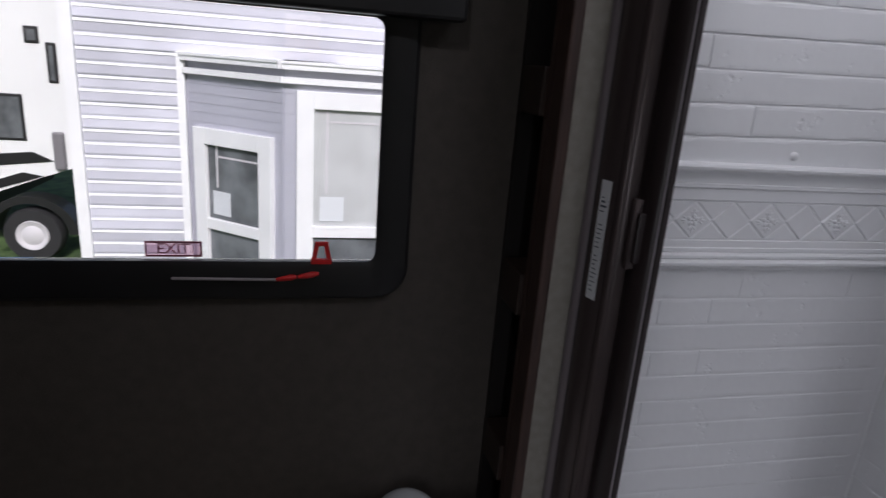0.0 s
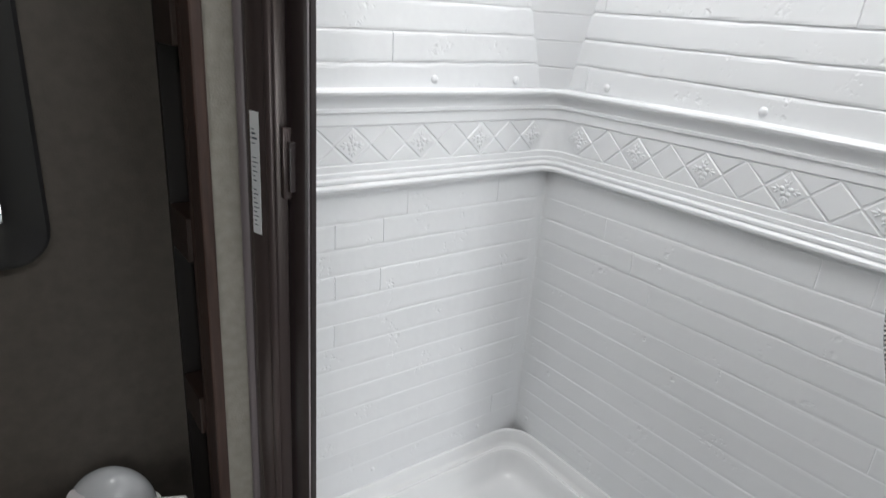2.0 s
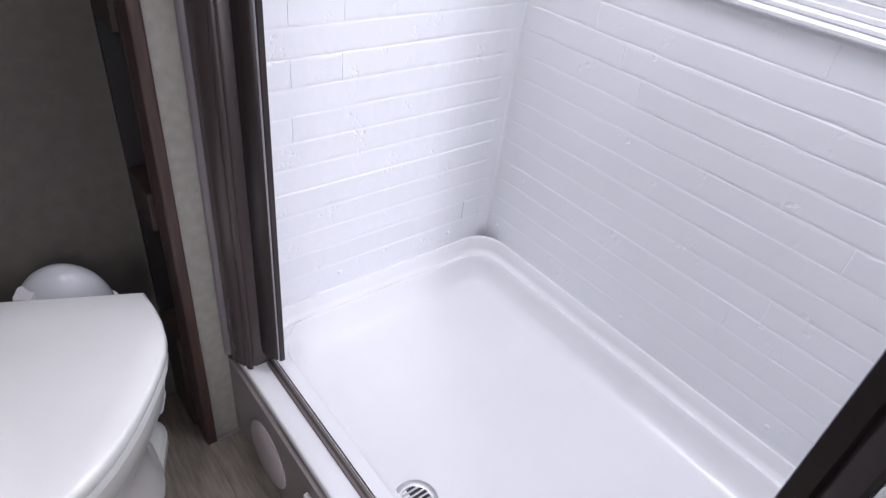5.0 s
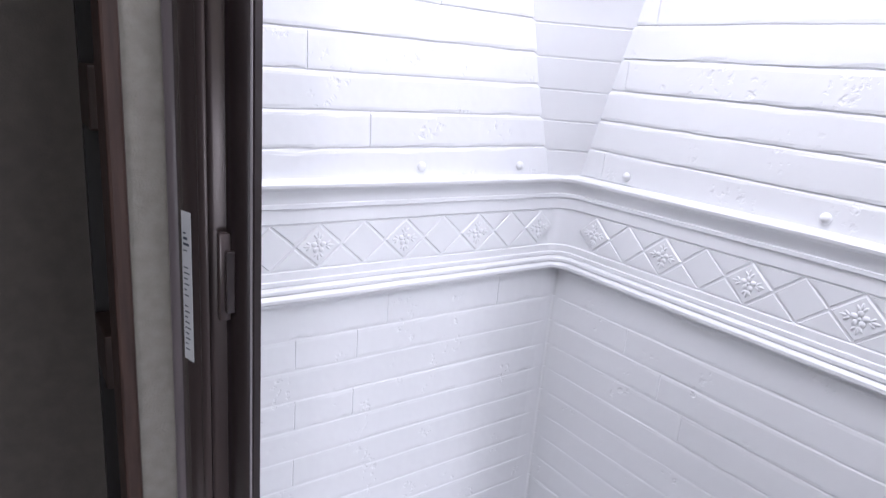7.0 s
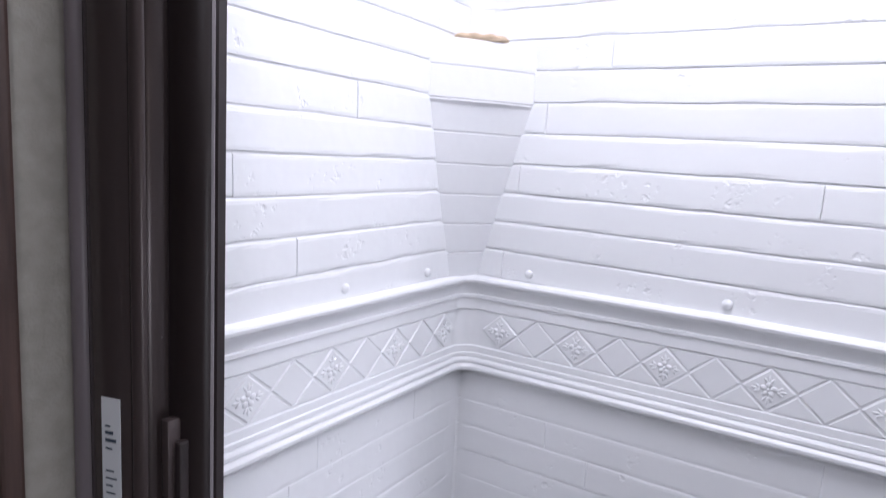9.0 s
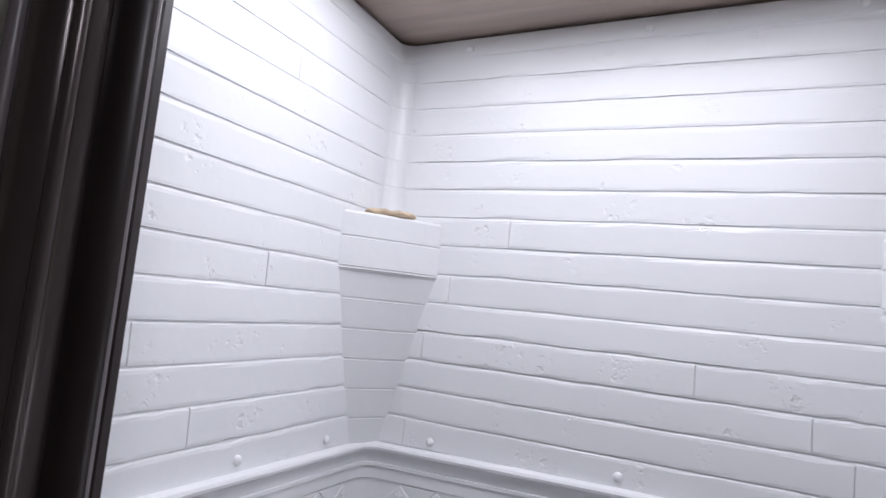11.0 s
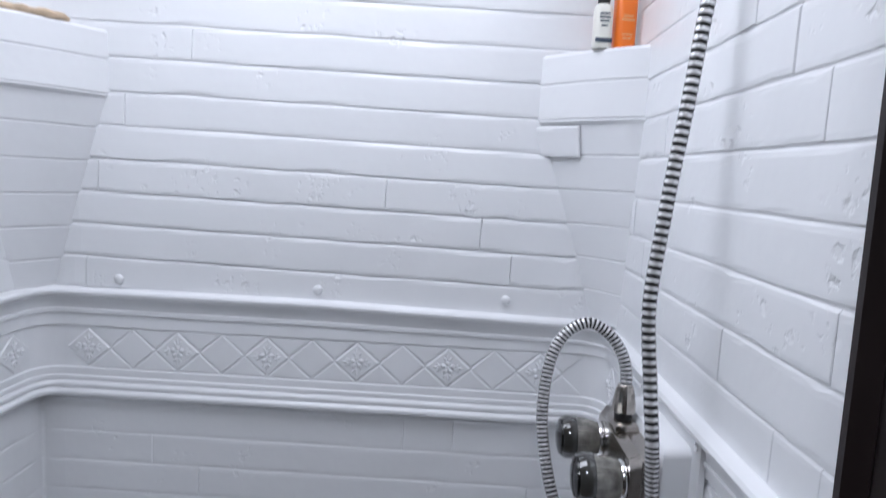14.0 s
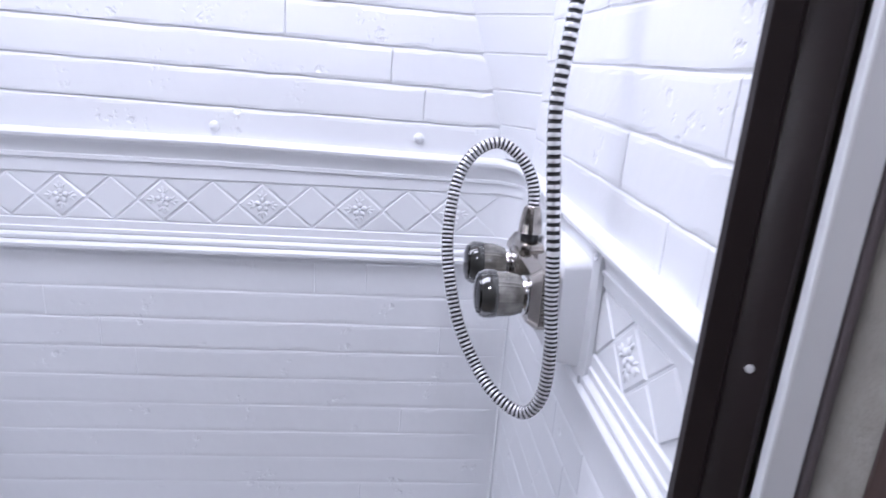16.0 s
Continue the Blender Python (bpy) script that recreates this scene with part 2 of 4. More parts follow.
# ---- large structure: bathroom shell ----
CEILING_Z = 1.945
wall_west = thing("wall_west", (-0.19, -0.6, 0), "grey-beige wallboard outer wall with a window in it", "wall", kind="structure")
WIN = dict(y0=-0.90, y1=-0.185, z0=0.945, z1=1.36)


def wall_with_opening():
    bm = bmesh.new()
    x0, x1 = -0.215, -0.165
    box(x0, x1, -1.45, WIN["y0"] - 0.02, -0.05, CEILING_Z, bm=bm)
    box(x0, x1, WIN["y1"] + 0.02, 0.95, -0.05, CEILING_Z, bm=bm)
    box(x0, x1, WIN["y0"] - 0.02, WIN["y1"] + 0.02, -0.05, WIN["z0"] - 0.02, bm=bm)
    box(x0, x1, WIN["y0"] - 0.02, WIN["y1"] + 0.02, WIN["z1"] + 0.02, CEILING_Z, bm=bm)
    return bm


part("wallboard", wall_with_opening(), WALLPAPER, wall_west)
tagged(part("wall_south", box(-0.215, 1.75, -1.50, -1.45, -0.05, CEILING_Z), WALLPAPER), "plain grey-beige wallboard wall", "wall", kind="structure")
# Unseen wall added to stop outside light leaking through the shower's gaps.
tagged(part("wall_north", box(-0.165, 1.75, 0.87, 0.95, -0.05, CEILING_Z), WALLPAPER), "unseen wallboard added behind the shower to shut out the sky", "wall", kind="structure")


def east_wall():
    """The unseen wall, with a made-up slot where the added side light stands."""
    bm = box(1.70, 1.75, -1.45, -0.41, -0.05, CEILING_Z)
    box(1.70, 1.75, -0.25, 0.869, -0.05, CEILING_Z, bm=bm)
    box(1.70, 1.75, -0.41, -0.25, -0.05, 0.30, bm=bm)
    return box(1.70, 1.75, -0.41, -0.25, 1.70, CEILING_Z, bm=bm)


tagged(part("wall_east", east_wall(), WALLPAPER), "plain grey-beige wallboard wall with a made-up light slot", "wall", kind="structure")
tagged(part("ceiling", box(-0.215, 1.75, -1.50, 0.95, CEILING_Z, CEILING_Z + 0.05), CEIL), "brownish grey vinyl-faced ceiling above the shower", "ceiling", kind="structure")

floor = thing("floor", (0.7, -0.6, 0), "wood-look vinyl plank floor in brown tones", "floor", kind="structure")
part("subfloor", box(-0.165, 1.70, -1.45, 0.14, -0.05, -0.006), CURB, floor)
part("subfloor", box(0.981, 1.70, 0.1865, 0.869, -0.05, -0.006), CURB, floor)

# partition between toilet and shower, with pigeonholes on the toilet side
# Trim wood darkened again for the rails: shade is put into this colour.
RAIL_SHADE = wood("shaded_rail_wood", (0.026, 0.0145, 0.011))
partition_left = thing("partition_left", (-0.08, 0.11, 0), "narrow beige partition with shade-coloured wood pigeonholes and wood trim", "partition", kind="structure")
part("end_board", box(-0.030, 0.004, 0.0845, 0.136, -0.05, CEILING_Z), BEIGE, partition_left)
# Near-black back board and post stand where the holes are only in shade.
part("back_board", box(-0.165, -0.0305, 0.128, 0.136, -0.05, CEILING_Z), RECESS_BLACK, partition_left)
part("back_post", box(-0.165, -0.150, 0.0575, 0.1275, -0.05, CEILING_Z), RECESS_BLACK, partition_left)
part("side_panel", box(-0.050, -0.0325, 0.0645, 0.1275, -0.05, CEILING_Z), WOOD, partition_left)
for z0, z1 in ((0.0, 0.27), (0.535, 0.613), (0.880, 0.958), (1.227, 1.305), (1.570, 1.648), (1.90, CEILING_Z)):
    part("shelf_rail", box(-0.1495, -0.0505, 0.0560, 0.1275, z0, z1, 0.003), RAIL_SHADE, partition_left)
part("corner_trim", box(-0.032, 0.017, 0.064, 0.084, -0.05, CEILING_Z, 0.004), WOOD, partition_left, "reddish brown stained wood corner trim")

partition_right = thing("partition_right", (1.3, 0.09, 0), "beige partition beside the shower with wood trim", "partition", kind="structure")
part("wall_board", box(0.9595, 1.70, 0.1405, 0.186, -0.05, CEILING_Z), BEIGE, partition_right)
part("corner_trim", box(0.954, 1.00, 0.118, 0.140, -0.05, CEILING_Z, 0.004), WOOD, partition_right, "brown stained wood corner trim")
part("white_flange", box(0.9315, 0.9535, 0.178, 0.1862, 0.0, 1.935, 0.002), GEL, partition_right, "white flange of the shower wall")
# Unseen board, added to close leaks at the shower's right side.
part("side_board", box(0.949, 0.98, 0.1865, 0.869, -0.05, CEILING_Z), BEIGE, partition_right)
part("grey_bead", box(0.954, 0.9590, 0.175, 0.1862, 0.0, 1.935, 0.002), LIP, partition_right)

# ---- window ----
window_1 = thing("window_1", (-0.165, -0.54, 1.15), "black-framed RV exit window with rounded corners and red latch", "window", kind="structure")


def window_frame():
    inner = rounded(WIN["y0"], WIN["y1"], WIN["z0"], WIN["z1"], 0.018, 6)
    outer = rounded(WIN["y0"] - 0.060, WIN["y1"] + 0.060, WIN["z0"] - 0.070, WIN["z1"] + 0.070, 0.06, 6)
    mid = rounded(WIN["y0"] - 0.010, WIN["y1"] + 0.010, WIN["z0"] - 0.010, WIN["z1"] + 0.010, 0.024, 6)
    back = rounded(WIN["y0"] - 0.015, WIN["y1"] + 0.015, WIN["z0"] - 0.015, WIN["z1"] + 0.015, 0.018, 6)
    rim = rounded(WIN["y0"] - 0.054, WIN["y1"] + 0.054, WIN["z0"] - 0.064, WIN["z1"] + 0.064, 0.056, 6)
    rings = [[(-0.164, y, z) for y, z in outer], [(-0.154, y, z) for y, z in outer], [(-0.149, y, z) for y, z in rim],
             [(-0.149, y, z) for y, z in mid], [(-0.153, y, z) for y, z in inner], [(-0.157, y, z) for y, z in inner], [(-0.212, y, z) for y, z in back]]
    return loft(rings, cap_start=False, cap_end=False)


part("frame", window_frame(), BLACK, window_1, smooth=True)
pane = part("pane", box(-0.206, -0.202, WIN["y0"] - 0.012, WIN["y1"] + 0.012, WIN["z0"] - 0.012, WIN["z1"] + 0.012), PANE, window_1, "clear window glass")
pane.visible_shadow = False
exit_label = part("exit_label", box(-0.2015, -0.200, -0.580, -0.486, 0.938, 0.966), PINK, window_1, "pale exit label with dark red letters on the glass")
for z0, z1 in ((0.938, 0.9412), (0.9628, 0.966)):
    part("label_bar", box(-0.1998, -0.1990, -0.580, -0.486, z0, z1), DEEPRED, exit_label)
for y0, y1 in ((-0.580, -0.577), (-0.489, -0.486)):
    part("label_bar", box(-0.1998, -0.1990, y0, y1, 0.9414, 0.9626), DEEPRED, exit_label)


def lettering(words, size, m, material, parent):
    cu = bpy.data.curves.new("letters", "FONT")
    cu.body, cu.size, cu.align_x, cu.align_y, cu.extrude = words, size, "CENTER", "CENTER", 0.0004
    holder = bpy.data.objects.new("letters_source", cu)
    scene.collection.objects.link(holder)
    me = bpy.data.meshes.new_from_object(holder.evaluated_get(bpy.context.evaluated_depsgraph_get()))
    bpy.data.objects.remove(holder)
    me.materials.clear()
    me.materials.append(material)
    ob = new("lettering", me)
    ob.matrix_basis = m
    under(ob, parent)
    return ob


lettering("EXIT", 0.027, pose(-0.1990, -0.533, 0.9520, 90, 0, 90), DEEPRED, exit_label)
latch_bm = loft([[(x, -0.298 + k, 0.944), (x, -0.262 - k, 0.944), (x, -0.262 - k, 0.953), (x, -0.298 + k, 0.953)] for x, k in ((-0.150, 0), (-0.145, 0), (-0.143, 0.002))])
for y, lean in ((-0.297, 0.005), (-0.271, -0.005)):
    loft([[(-0.150, y, 0.953), (-0.144, y, 0.953), (-0.144, y + 0.008, 0.953), (-0.150, y + 0.008, 0.953)],
          [(-0.150, y + lean, 0.979), (-0.144, y + lean, 0.979), (-0.144, y + lean + 0.008, 0.979), (-0.150, y + lean + 0.008, 0.979)]], bm=latch_bm)
box(-0.150, -0.144, -0.292, -0.268, 0.976, 0.984, 0.002, bm=latch_bm)
latch = part("latch", latch_bm, RED, window_1, "red emergency latch")
lever_bm = lathe([(0.003, 0), (0.0058, 0.012), (0.0042, 0.032), (0.0030, 0.037)], (-0.142, -0.284, 0.927), (0, -1, -0.18), 10)
lathe([(0.0030, 0), (0.0056, 0.010), (0.0040, 0.030), (0.0028, 0.036)], (-0.142, -0.322, 0.921), (0, -1, -0.16), 10, bm=lever_bm)
part("latch_lever", lever_bm, RED, window_1, "red twisted latch lever", smooth=True)
part("latch_rod", lathe([(0.0026, 0), (0.0026, 0.170)], (-0.142, -0.357, 0.9155), (0, -1, 0.015), 8), MAGNET, window_1, "thin pale metal rod")
valance = thing("window_valance", (-0.15, -0.5, 1.36), "black shade cassette mounted above the window", "window shade")
part("cassette", box(-0.1485, -0.105, -0.96, -0.060, 1.362, 1.435, 0.006), BLACK, valance)

# ---- shower surround ----
XL, XR, YB, YF = 0.0, 0.922, 0.838, 0.208
R = 0.03
surround = thing("shower_surround", (0.46, 0.84, 0.34), "white moulded plastic shower walls with brick pattern and diamond border", "shower wall")
UP0, PITCH_UP, ROWS_UP = 1.2190, 0.05247, 14
LOW0, PITCH_LOW = 0.932, 0.0510
upper_lines = [1.168] + [UP0 + PITCH_UP * k for k in range(ROWS_UP)]
lower_lines = [0.987] + [LOW0 - PITCH_LOW * k for k in range(13)]
TOP = 1.936


def back_panel():
    return box(XL - 0.012, XR + 0.012, YB, YB + 0.012, 0.28, TOP)


panel_back = part("back_panel", back_panel(), GEL, surround)
panel_left = part("left_panel", box(XL - 0.012, XL, YF, YB - 0.0005, 0.28, TOP), GEL, surround)
panel_right = part("right_panel", box(XR, XR + 0.012, 0.208, YB - 0.0005, 0.28, TOP), GEL, surround)


def top_rim():
    """The thickened top edge that runs round all three walls."""
    return sweep([(0.0, 1.899), (0.0035, 1.902), (0.004, 1.930), (0.001, 1.9365), (-0.012, 1.9365)])


def right_drop(y):
    """Drop of the right wall's mouldings below the back wall's, fitted to the camera's view."""
    return -0.011 - 0.014 * (YB - y)


def wall_path(d, r=R, steps=8):
    """The line of the three walls, d metres in front of them, from the left front to the right front."""
    pts = [(XL + d, YF), (XL + d, 0.5), (XL + d, YB - r)]
    for k in range(1, steps):
        a = radians(180 - 90 * k / steps)
        pts.append((XL + r + (r - d) * math.cos(a), YB - r + (r - d) * math.sin(a)))
    pts += [(XL + r, YB - d), (0.46, YB - d), (XR - r, YB - d)]
    for k in range(1, steps):
        a = radians(90 - 90 * k / steps)
        pts.append((XR - r + (r - d) * math.cos(a), YB - r + (r - d) * math.sin(a)))
    return pts + [(XR - d, YB - r), (XR - d, 0.5), (XR - d, 0.208)]


def sweep(profile, r=R, sink=False):
    rings = []
    for d, z in profile:
        share = min(1.0, max(0.0, (z - 1.112) / 0.035)) if sink else 0.0
        rings.append([(x, y, z + share * right_drop(y) * min(1.0, max(0.0, (x - 0.80) / 0.10))) for x, y in wall_path(d, r)])
    return loft(rings, False, False, closed=False)


part("top_rim", top_rim(), GEL, surround, smooth=True)


def corner_fillet(cx, a0, z0, z1, lines, R):
    """A rounded inside corner with shallow joint lines."""
    levels = [z0]
    for z in sorted(lines):
        if z0 + 0.01 < z < z1 - 0.01:
            levels += [(z - 0.0021, 0.0), (z - 0.0009, 1.0), (z + 0.0009, 1.0), (z + 0.0021, 0.0)]
    levels = [(z0, 0.0)] + levels[1:] + [(z1, 0.0)]
    rings = []
    for z, deep in levels:
        r = R - 0.0007 + 0.0006 * deep
        rings.append([(cx + r * math.cos(radians(a0 - 90 * k / 8)), YB - R + r * math.sin(radians(a0 - 90 * k / 8)), z) for k in range(9)])
    return loft(rings, False, False, closed=False)


for cx, side, a0 in ((XL, 1, 180), (XR, -1, 90)):
    part("corner_fillet", corner_fillet(cx + side * 0.006, a0, 0.29, 0.993, lower_lines, 0.006), GEL, surround, smooth=18)
    part("corner_fillet", corner_fillet(cx + side * R, a0, 1.160, 1.905, [z + 0.010 * side for z in upper_lines], R), GEL, surround, smooth=18)

BORDER = [(0.0, 1.1745), (0.0100, 1.1740), (0.0155, 1.1715), (0.0178, 1.1675), (0.0168, 1.1632), (0.0118, 1.1606), (0.0080, 1.1572), (0.0058, 1.1510), (0.0047, 1.1440), (0.0044, 1.1392),
          (0.0068, 1.1380), (0.0070, 1.1325), (0.0040, 1.1310), (0.0040, 1.1108), (0.0012, 1.1090), (0.0012, 1.0410), (0.0040, 1.0392), (0.0040, 1.0275), (0.0062, 1.0262), (0.0064, 1.0200),
          (0.0045, 1.0188), (0.0085, 1.0172), (0.0108, 1.0140), (0.0108, 1.0092), (0.0085, 1.0072), (0.0118, 1.0052), (0.0142, 1.0015), (0.0140, 0.9970), (0.0112, 0.9942), (0.0040, 0.9925), (0.0, 0.9920)]
border = part("border", sweep(BORDER, 0.042, True), GEL, surround, "raised moulding border with diamonds", smooth=27)


def corner_shelf(p, q, p_low, q_low, hub, drop=0.0):
    """A corner shelf on a tapering foot; p and q are where its front meets the two walls."""
    levels = []
    lines = [z for z in upper_lines if 1.20 < z < 1.56]
    keys = [1.166, 1.474]
    for z in lines:
        keys += [z - 0.0021, z - 0.0009, z + 0.0009, z + 0.0021]
    keys += [1.4795, 1.574, 1.5785]
    for z in sorted(set(keys)):
        k = min(1.0, max(0.0, (z - 1.170) / (1.474 - 1.170)))
        foot = z < 1.4782
        a, b = (Vector(p_low).lerp(p, k * 0.97), Vector(q_low).lerp(q, k * 0.97)) if foot else (Vector(p), Vector(q))
        deep = 0.0018 if any(abs(z - g) < 0.0012 for g in lines) else 0.0
        if z > 1.576:
            deep = 0.003
        out = (b - a).orthogonal().normalized()
        if out.dot((a + b) / 2 - Vector(hub)) < 0:
            out = -out
        bulge = 0.006 if not foot else 0.0
        levels.append([(*(a.lerp(b, i / 8) + out * (bulge * math.sin(math.pi * i / 8) - deep)), z) for i in range(9)] + [(*hub, z)])
        levels[-1] = [(x, y, h - drop * k) for x, y, h in levels[-1]]
    return loft(levels, cap_start=False)


part("corner_shelf", corner_shelf((XL - 0.004, 0.680), (0.122, YB + 0.004), (XL - 0.004, 0.765), (0.026, YB + 0.004), (XL - 0.004, YB + 0.004)), GEL, surround, "white corner shelf on a tapering foot", smooth=18)
part("corner_shelf", corner_shelf((XR + 0.004, 0.722), (0.783, YB + 0.004), (XR + 0.004, 0.775), (0.890, YB + 0.004), (XR + 0.004, YB + 0.004), 0.0095), GEL, surround, "white corner shelf on a tapering foot", smooth=18)


def cap_screw(x, y, z, axis):
    part("screw_cap", lathe([(0.0078, 0.0), (0.0076, 0.002), (0.0060, 0.0045), (0.0030, 0.0058), (0.0004, 0.0062)], (x, y, z), axis, 14), GEL, surround, smooth=True)


for x in (0.133, 0.456, 0.756):
    cap_screw(x, YB - 0.0022, 1.190, (0, -1, 0))
    cap_screw(x + 0.012, YB - 0.0030, 1.915, (0, -1, 0))
for y in (0.501, 0.706):
    cap_screw(XL + 0.0022, y, 1.190, (1, 0, 0))
for y in (0.62,):
    cap_screw(XR - 0.0022, y, 1.190 + right_drop(y), (-1, 0, 0))
for x, y, axis in ((XL + 0.001, 0.400, (1, 0, 0)), (XL + 0.001, 0.704, (1, 0, 0)), (0.040, YB - 0.001, (0, -1, 0)), (0.440, YB - 0.001, (0, -1, 0)), (0.780, YB - 0.001, (0, -1, 0))):
    part("pan_screw", lathe([(0.005, 0), (0.0045, 0.002), (0.002, 0.0032), (0.0003, 0.0034)], (x, y, 0.342), axis, 10), GEL, surround, smooth=True)

# ---- shower pan ----
shower_pan = thing("shower_pan", (0.46, 0.5, 0.18), "white moulded shower pan with a stepped rim and a threshold", "shower pan")


def pan_basin():
    rings = []
    for d, z, r in ((0.0, 0.313, 0.068), (0.0050, 0.3125, 0.068), (0.0065, 0.3095, 0.068), (0.0075, 0.284, 0.068), (0.0095, 0.2765, 0.068), (0.0140, 0.2715, 0.068), (0.0190, 0.2718, 0.067), (0.0230, 0.2748, 0.066), (0.0262, 0.2745, 0.065),
                    (0.0290, 0.2695, 0.064), (0.0308, 0.2620, 0.062), (0.0345, 0.236, 0.06), (0.0420, 0.216, 0.06), (0.0530, 0.2035, 0.06), (0.072, 0.1965, 0.06), (0.110, 0.193, 0.07), (0.25, 0.187, 0.05)):
        ring = rounded(XL + d, XR - d, 0.207 + d * 0.8, YB - d, r, 6)
        z = z - 0.009 if z > 0.25 else z
        rings.append([(x, y, min(z, 0.246) if y < 0.30 and 0.03 < x < 0.89 else z) for x, y in ring])
    return loft(rings, cap_start=False)


part("basin", pan_basin(), PAN, shower_pan, smooth=True)
part("threshold", box(XL + 0.002, 0.9300, 0.146, 0.2065, 0.222, 0.2445, 0.005, 3), PAN, shower_pan, "white threshold ledge", smooth=True)
DX, DY = 0.470, 0.280
drain = part("drain", lathe([(0.041, 0.0), (0.041, 0.003), (0.036, 0.0045), (0.028, 0.003), (0.027, 0.0005)], (DX, DY, 0.1938), sides=28), STEEL, shower_pan, "round steel drain", smooth=True)
part("drain_well", lathe([(0.0265, 0.0), (0.0265, 0.0012)], (DX, DY, 0.1938), sides=24), BLACK, drain)
for k in range(-2, 3):
    w = math.sqrt(0.027 ** 2 - (k * 0.0095) ** 2)
    part("grate_bar", box(DX + k * 0.0095 - 0.0020, DX + k * 0.0095 + 0.0020, DY - w, DY + w, 0.1952, 0.1970), STEEL, drain)
curb = thing("curb", (0.46, 0.14, 0), "grey-brown laminate curb below the shower threshold", "curb", kind="structure")
part("curb_face", box(-0.029, 0.9485, 0.137, 0.146, 0, 0.2215), CURB, curb)
# Unseen block added under the pan to hide gaps to the grass.
part("shower_base", box(-0.164, 0.9485, 0.2085, 0.8695, -0.05, 0.165), CURB, curb)
part("end_cap", box(0.0045, 0.9205, 0.1465, 0.20, 0.05, 0.2215), CURB, curb)
cover = thing("access_cover", (0.173, 0.137, 0.095), "round grey-brown access cover on the shower curb", "cover")
part("disc", lathe([(0.075, 0), (0.075, 0.003), (0.069, 0.007), (0.010, 0.0075), (0.0005, 0.0076)], (0.173, 0.137, 0.095), (0, -1, 0), 32), mat("access_cover_plastic", (0.45, 0.40, 0.395), 0.4), cover, smooth=True)
vent = thing("vent_plate", (0.40, 0.137, 0.1), "white plastic vent plate on the shower curb", "vent")
part("plate", box(0.342, 0.480, 0.1255, 0.1368, 0.060, 0.188, 0.005), PLATE, vent)
for k in range(5):
    part("vent_slat", box(0.356, 0.466, 0.1225, 0.1258, 0.075 + k * 0.019, 0.084 + k * 0.019, 0.0012), PLATE, vent)

# ---- retractable shower door ----
door = thing("shower_door", (0.05, 0.17, 0.246), "retracted bronze roll-up shower door in its housing, with pull post", "shower door")
housing_pts = [(-0.014, 0.203), (-0.014, 0.1375), (0.000, 0.1370), (0.003, 0.1330), (0.008, 0.1330), (0.011, 0.1385), (0.016, 0.1400), (0.022, 0.1370),
               (0.032, 0.1360), (0.044, 0.1385), (0.055, 0.1425), (0.063, 0.1480), (0.066, 0.1540), (0.067, 0.1600), (0.071, 0.1610), (0.0745, 0.1660), (0.0755, 0.203)]
part("housing_back", box(-0.164, 0.0755, 0.2035, 0.2075, 0.0, 1.9445), RECESS_BLACK, door)
part("housing", extrude_profile(housing_pts, 0.2455, 1.9445), BRONZE, door, smooth=True)
post = part("pull_post", extrude_profile([(0.0775, 0.207), (0.0775, 0.1800), (0.081, 0.1785), (0.102, 0.1800), (0.113, 0.1880), (0.1175, 0.1940), (0.1175, 0.207)], 0.286, 1.938), BRONZE_DARK, door, smooth=True)
part("magnet_lip", extrude_profile([(0.1180, 0.207), (0.1180, 0.1950), (0.1198, 0.1965), (0.1198, 0.207)], 0.283, 1.938), MAGNET, post, "thin pale metal edge")
part("rubber_seal", extrude_profile([(0.1201, 0.207), (0.1201, 0.1972), (0.1220, 0.1990), (0.1220, 0.207)], 0.283, 1.938), BRONZE_DARK, post, "black rubber edge seal")
# The second is a made-up rib, shaped to catch the housing's bright streak.
for name, x, y, r, stuff in (("edge_bead", 0.0105, 0.1375, 0.0095, BEAD), ("round_rib", 0.0700, 0.1580, 0.0090, BRONZE)):
    part(name, extrude_profile([(x + r * math.cos(radians(180 + 15 * i)), y + r * math.sin(radians(180 + 15 * i))) for i in range(13)], 0.2457, 1.9442), stuff, door, smooth=True)
part("handle", box(0.0855, 0.0980, 0.1650, 0.1795, 1.018, 1.128, 0.003), BRONZE, post, "small bronze pull handle", smooth=True)
part("handle_keeper", box(0.0990, 0.1070, 0.1710, 0.1815, 1.030, 1.108, 0.002), BRONZE_DARK, post)
sticker = part("label", box(0, 0.021, -0.0006, 0, 0.953, 1.1455), PAPER, door, "long white paper instruction label")
STICK = Matrix.Translation((0.0405, 0.1372, 0)) @ Matrix.Rotation(math.atan2(0.0048, 0.0165), 4, "Z")
for v in sticker.data.vertices:
    v.co = STICK @ v.co
for k in range(22):
    z = 1.118 - k * 0.0072
    if k in (4, 5, 12):
        continue
    ink = part("print_line", box(0.004, 0.010 + 0.008 * ((k * 7) % 5) / 5, -0.0010, -0.0007, z, z + (0.0032 if k in (1, 2) else 0.0016)), INK, sticker)
    for v in ink.data.vertices:
        v.co = STICK @ v.co
part("floor_track", box(0.0785, 0.8970, 0.1860, 0.2020, 0.2447, 0.2495, 0.0015), TRACK, door, "brown metal floor track")
part("track_groove", box(0.0785, 0.8970, 0.1915, 0.1965, 0.2497, 0.2501), BRONZE_DARK, door)

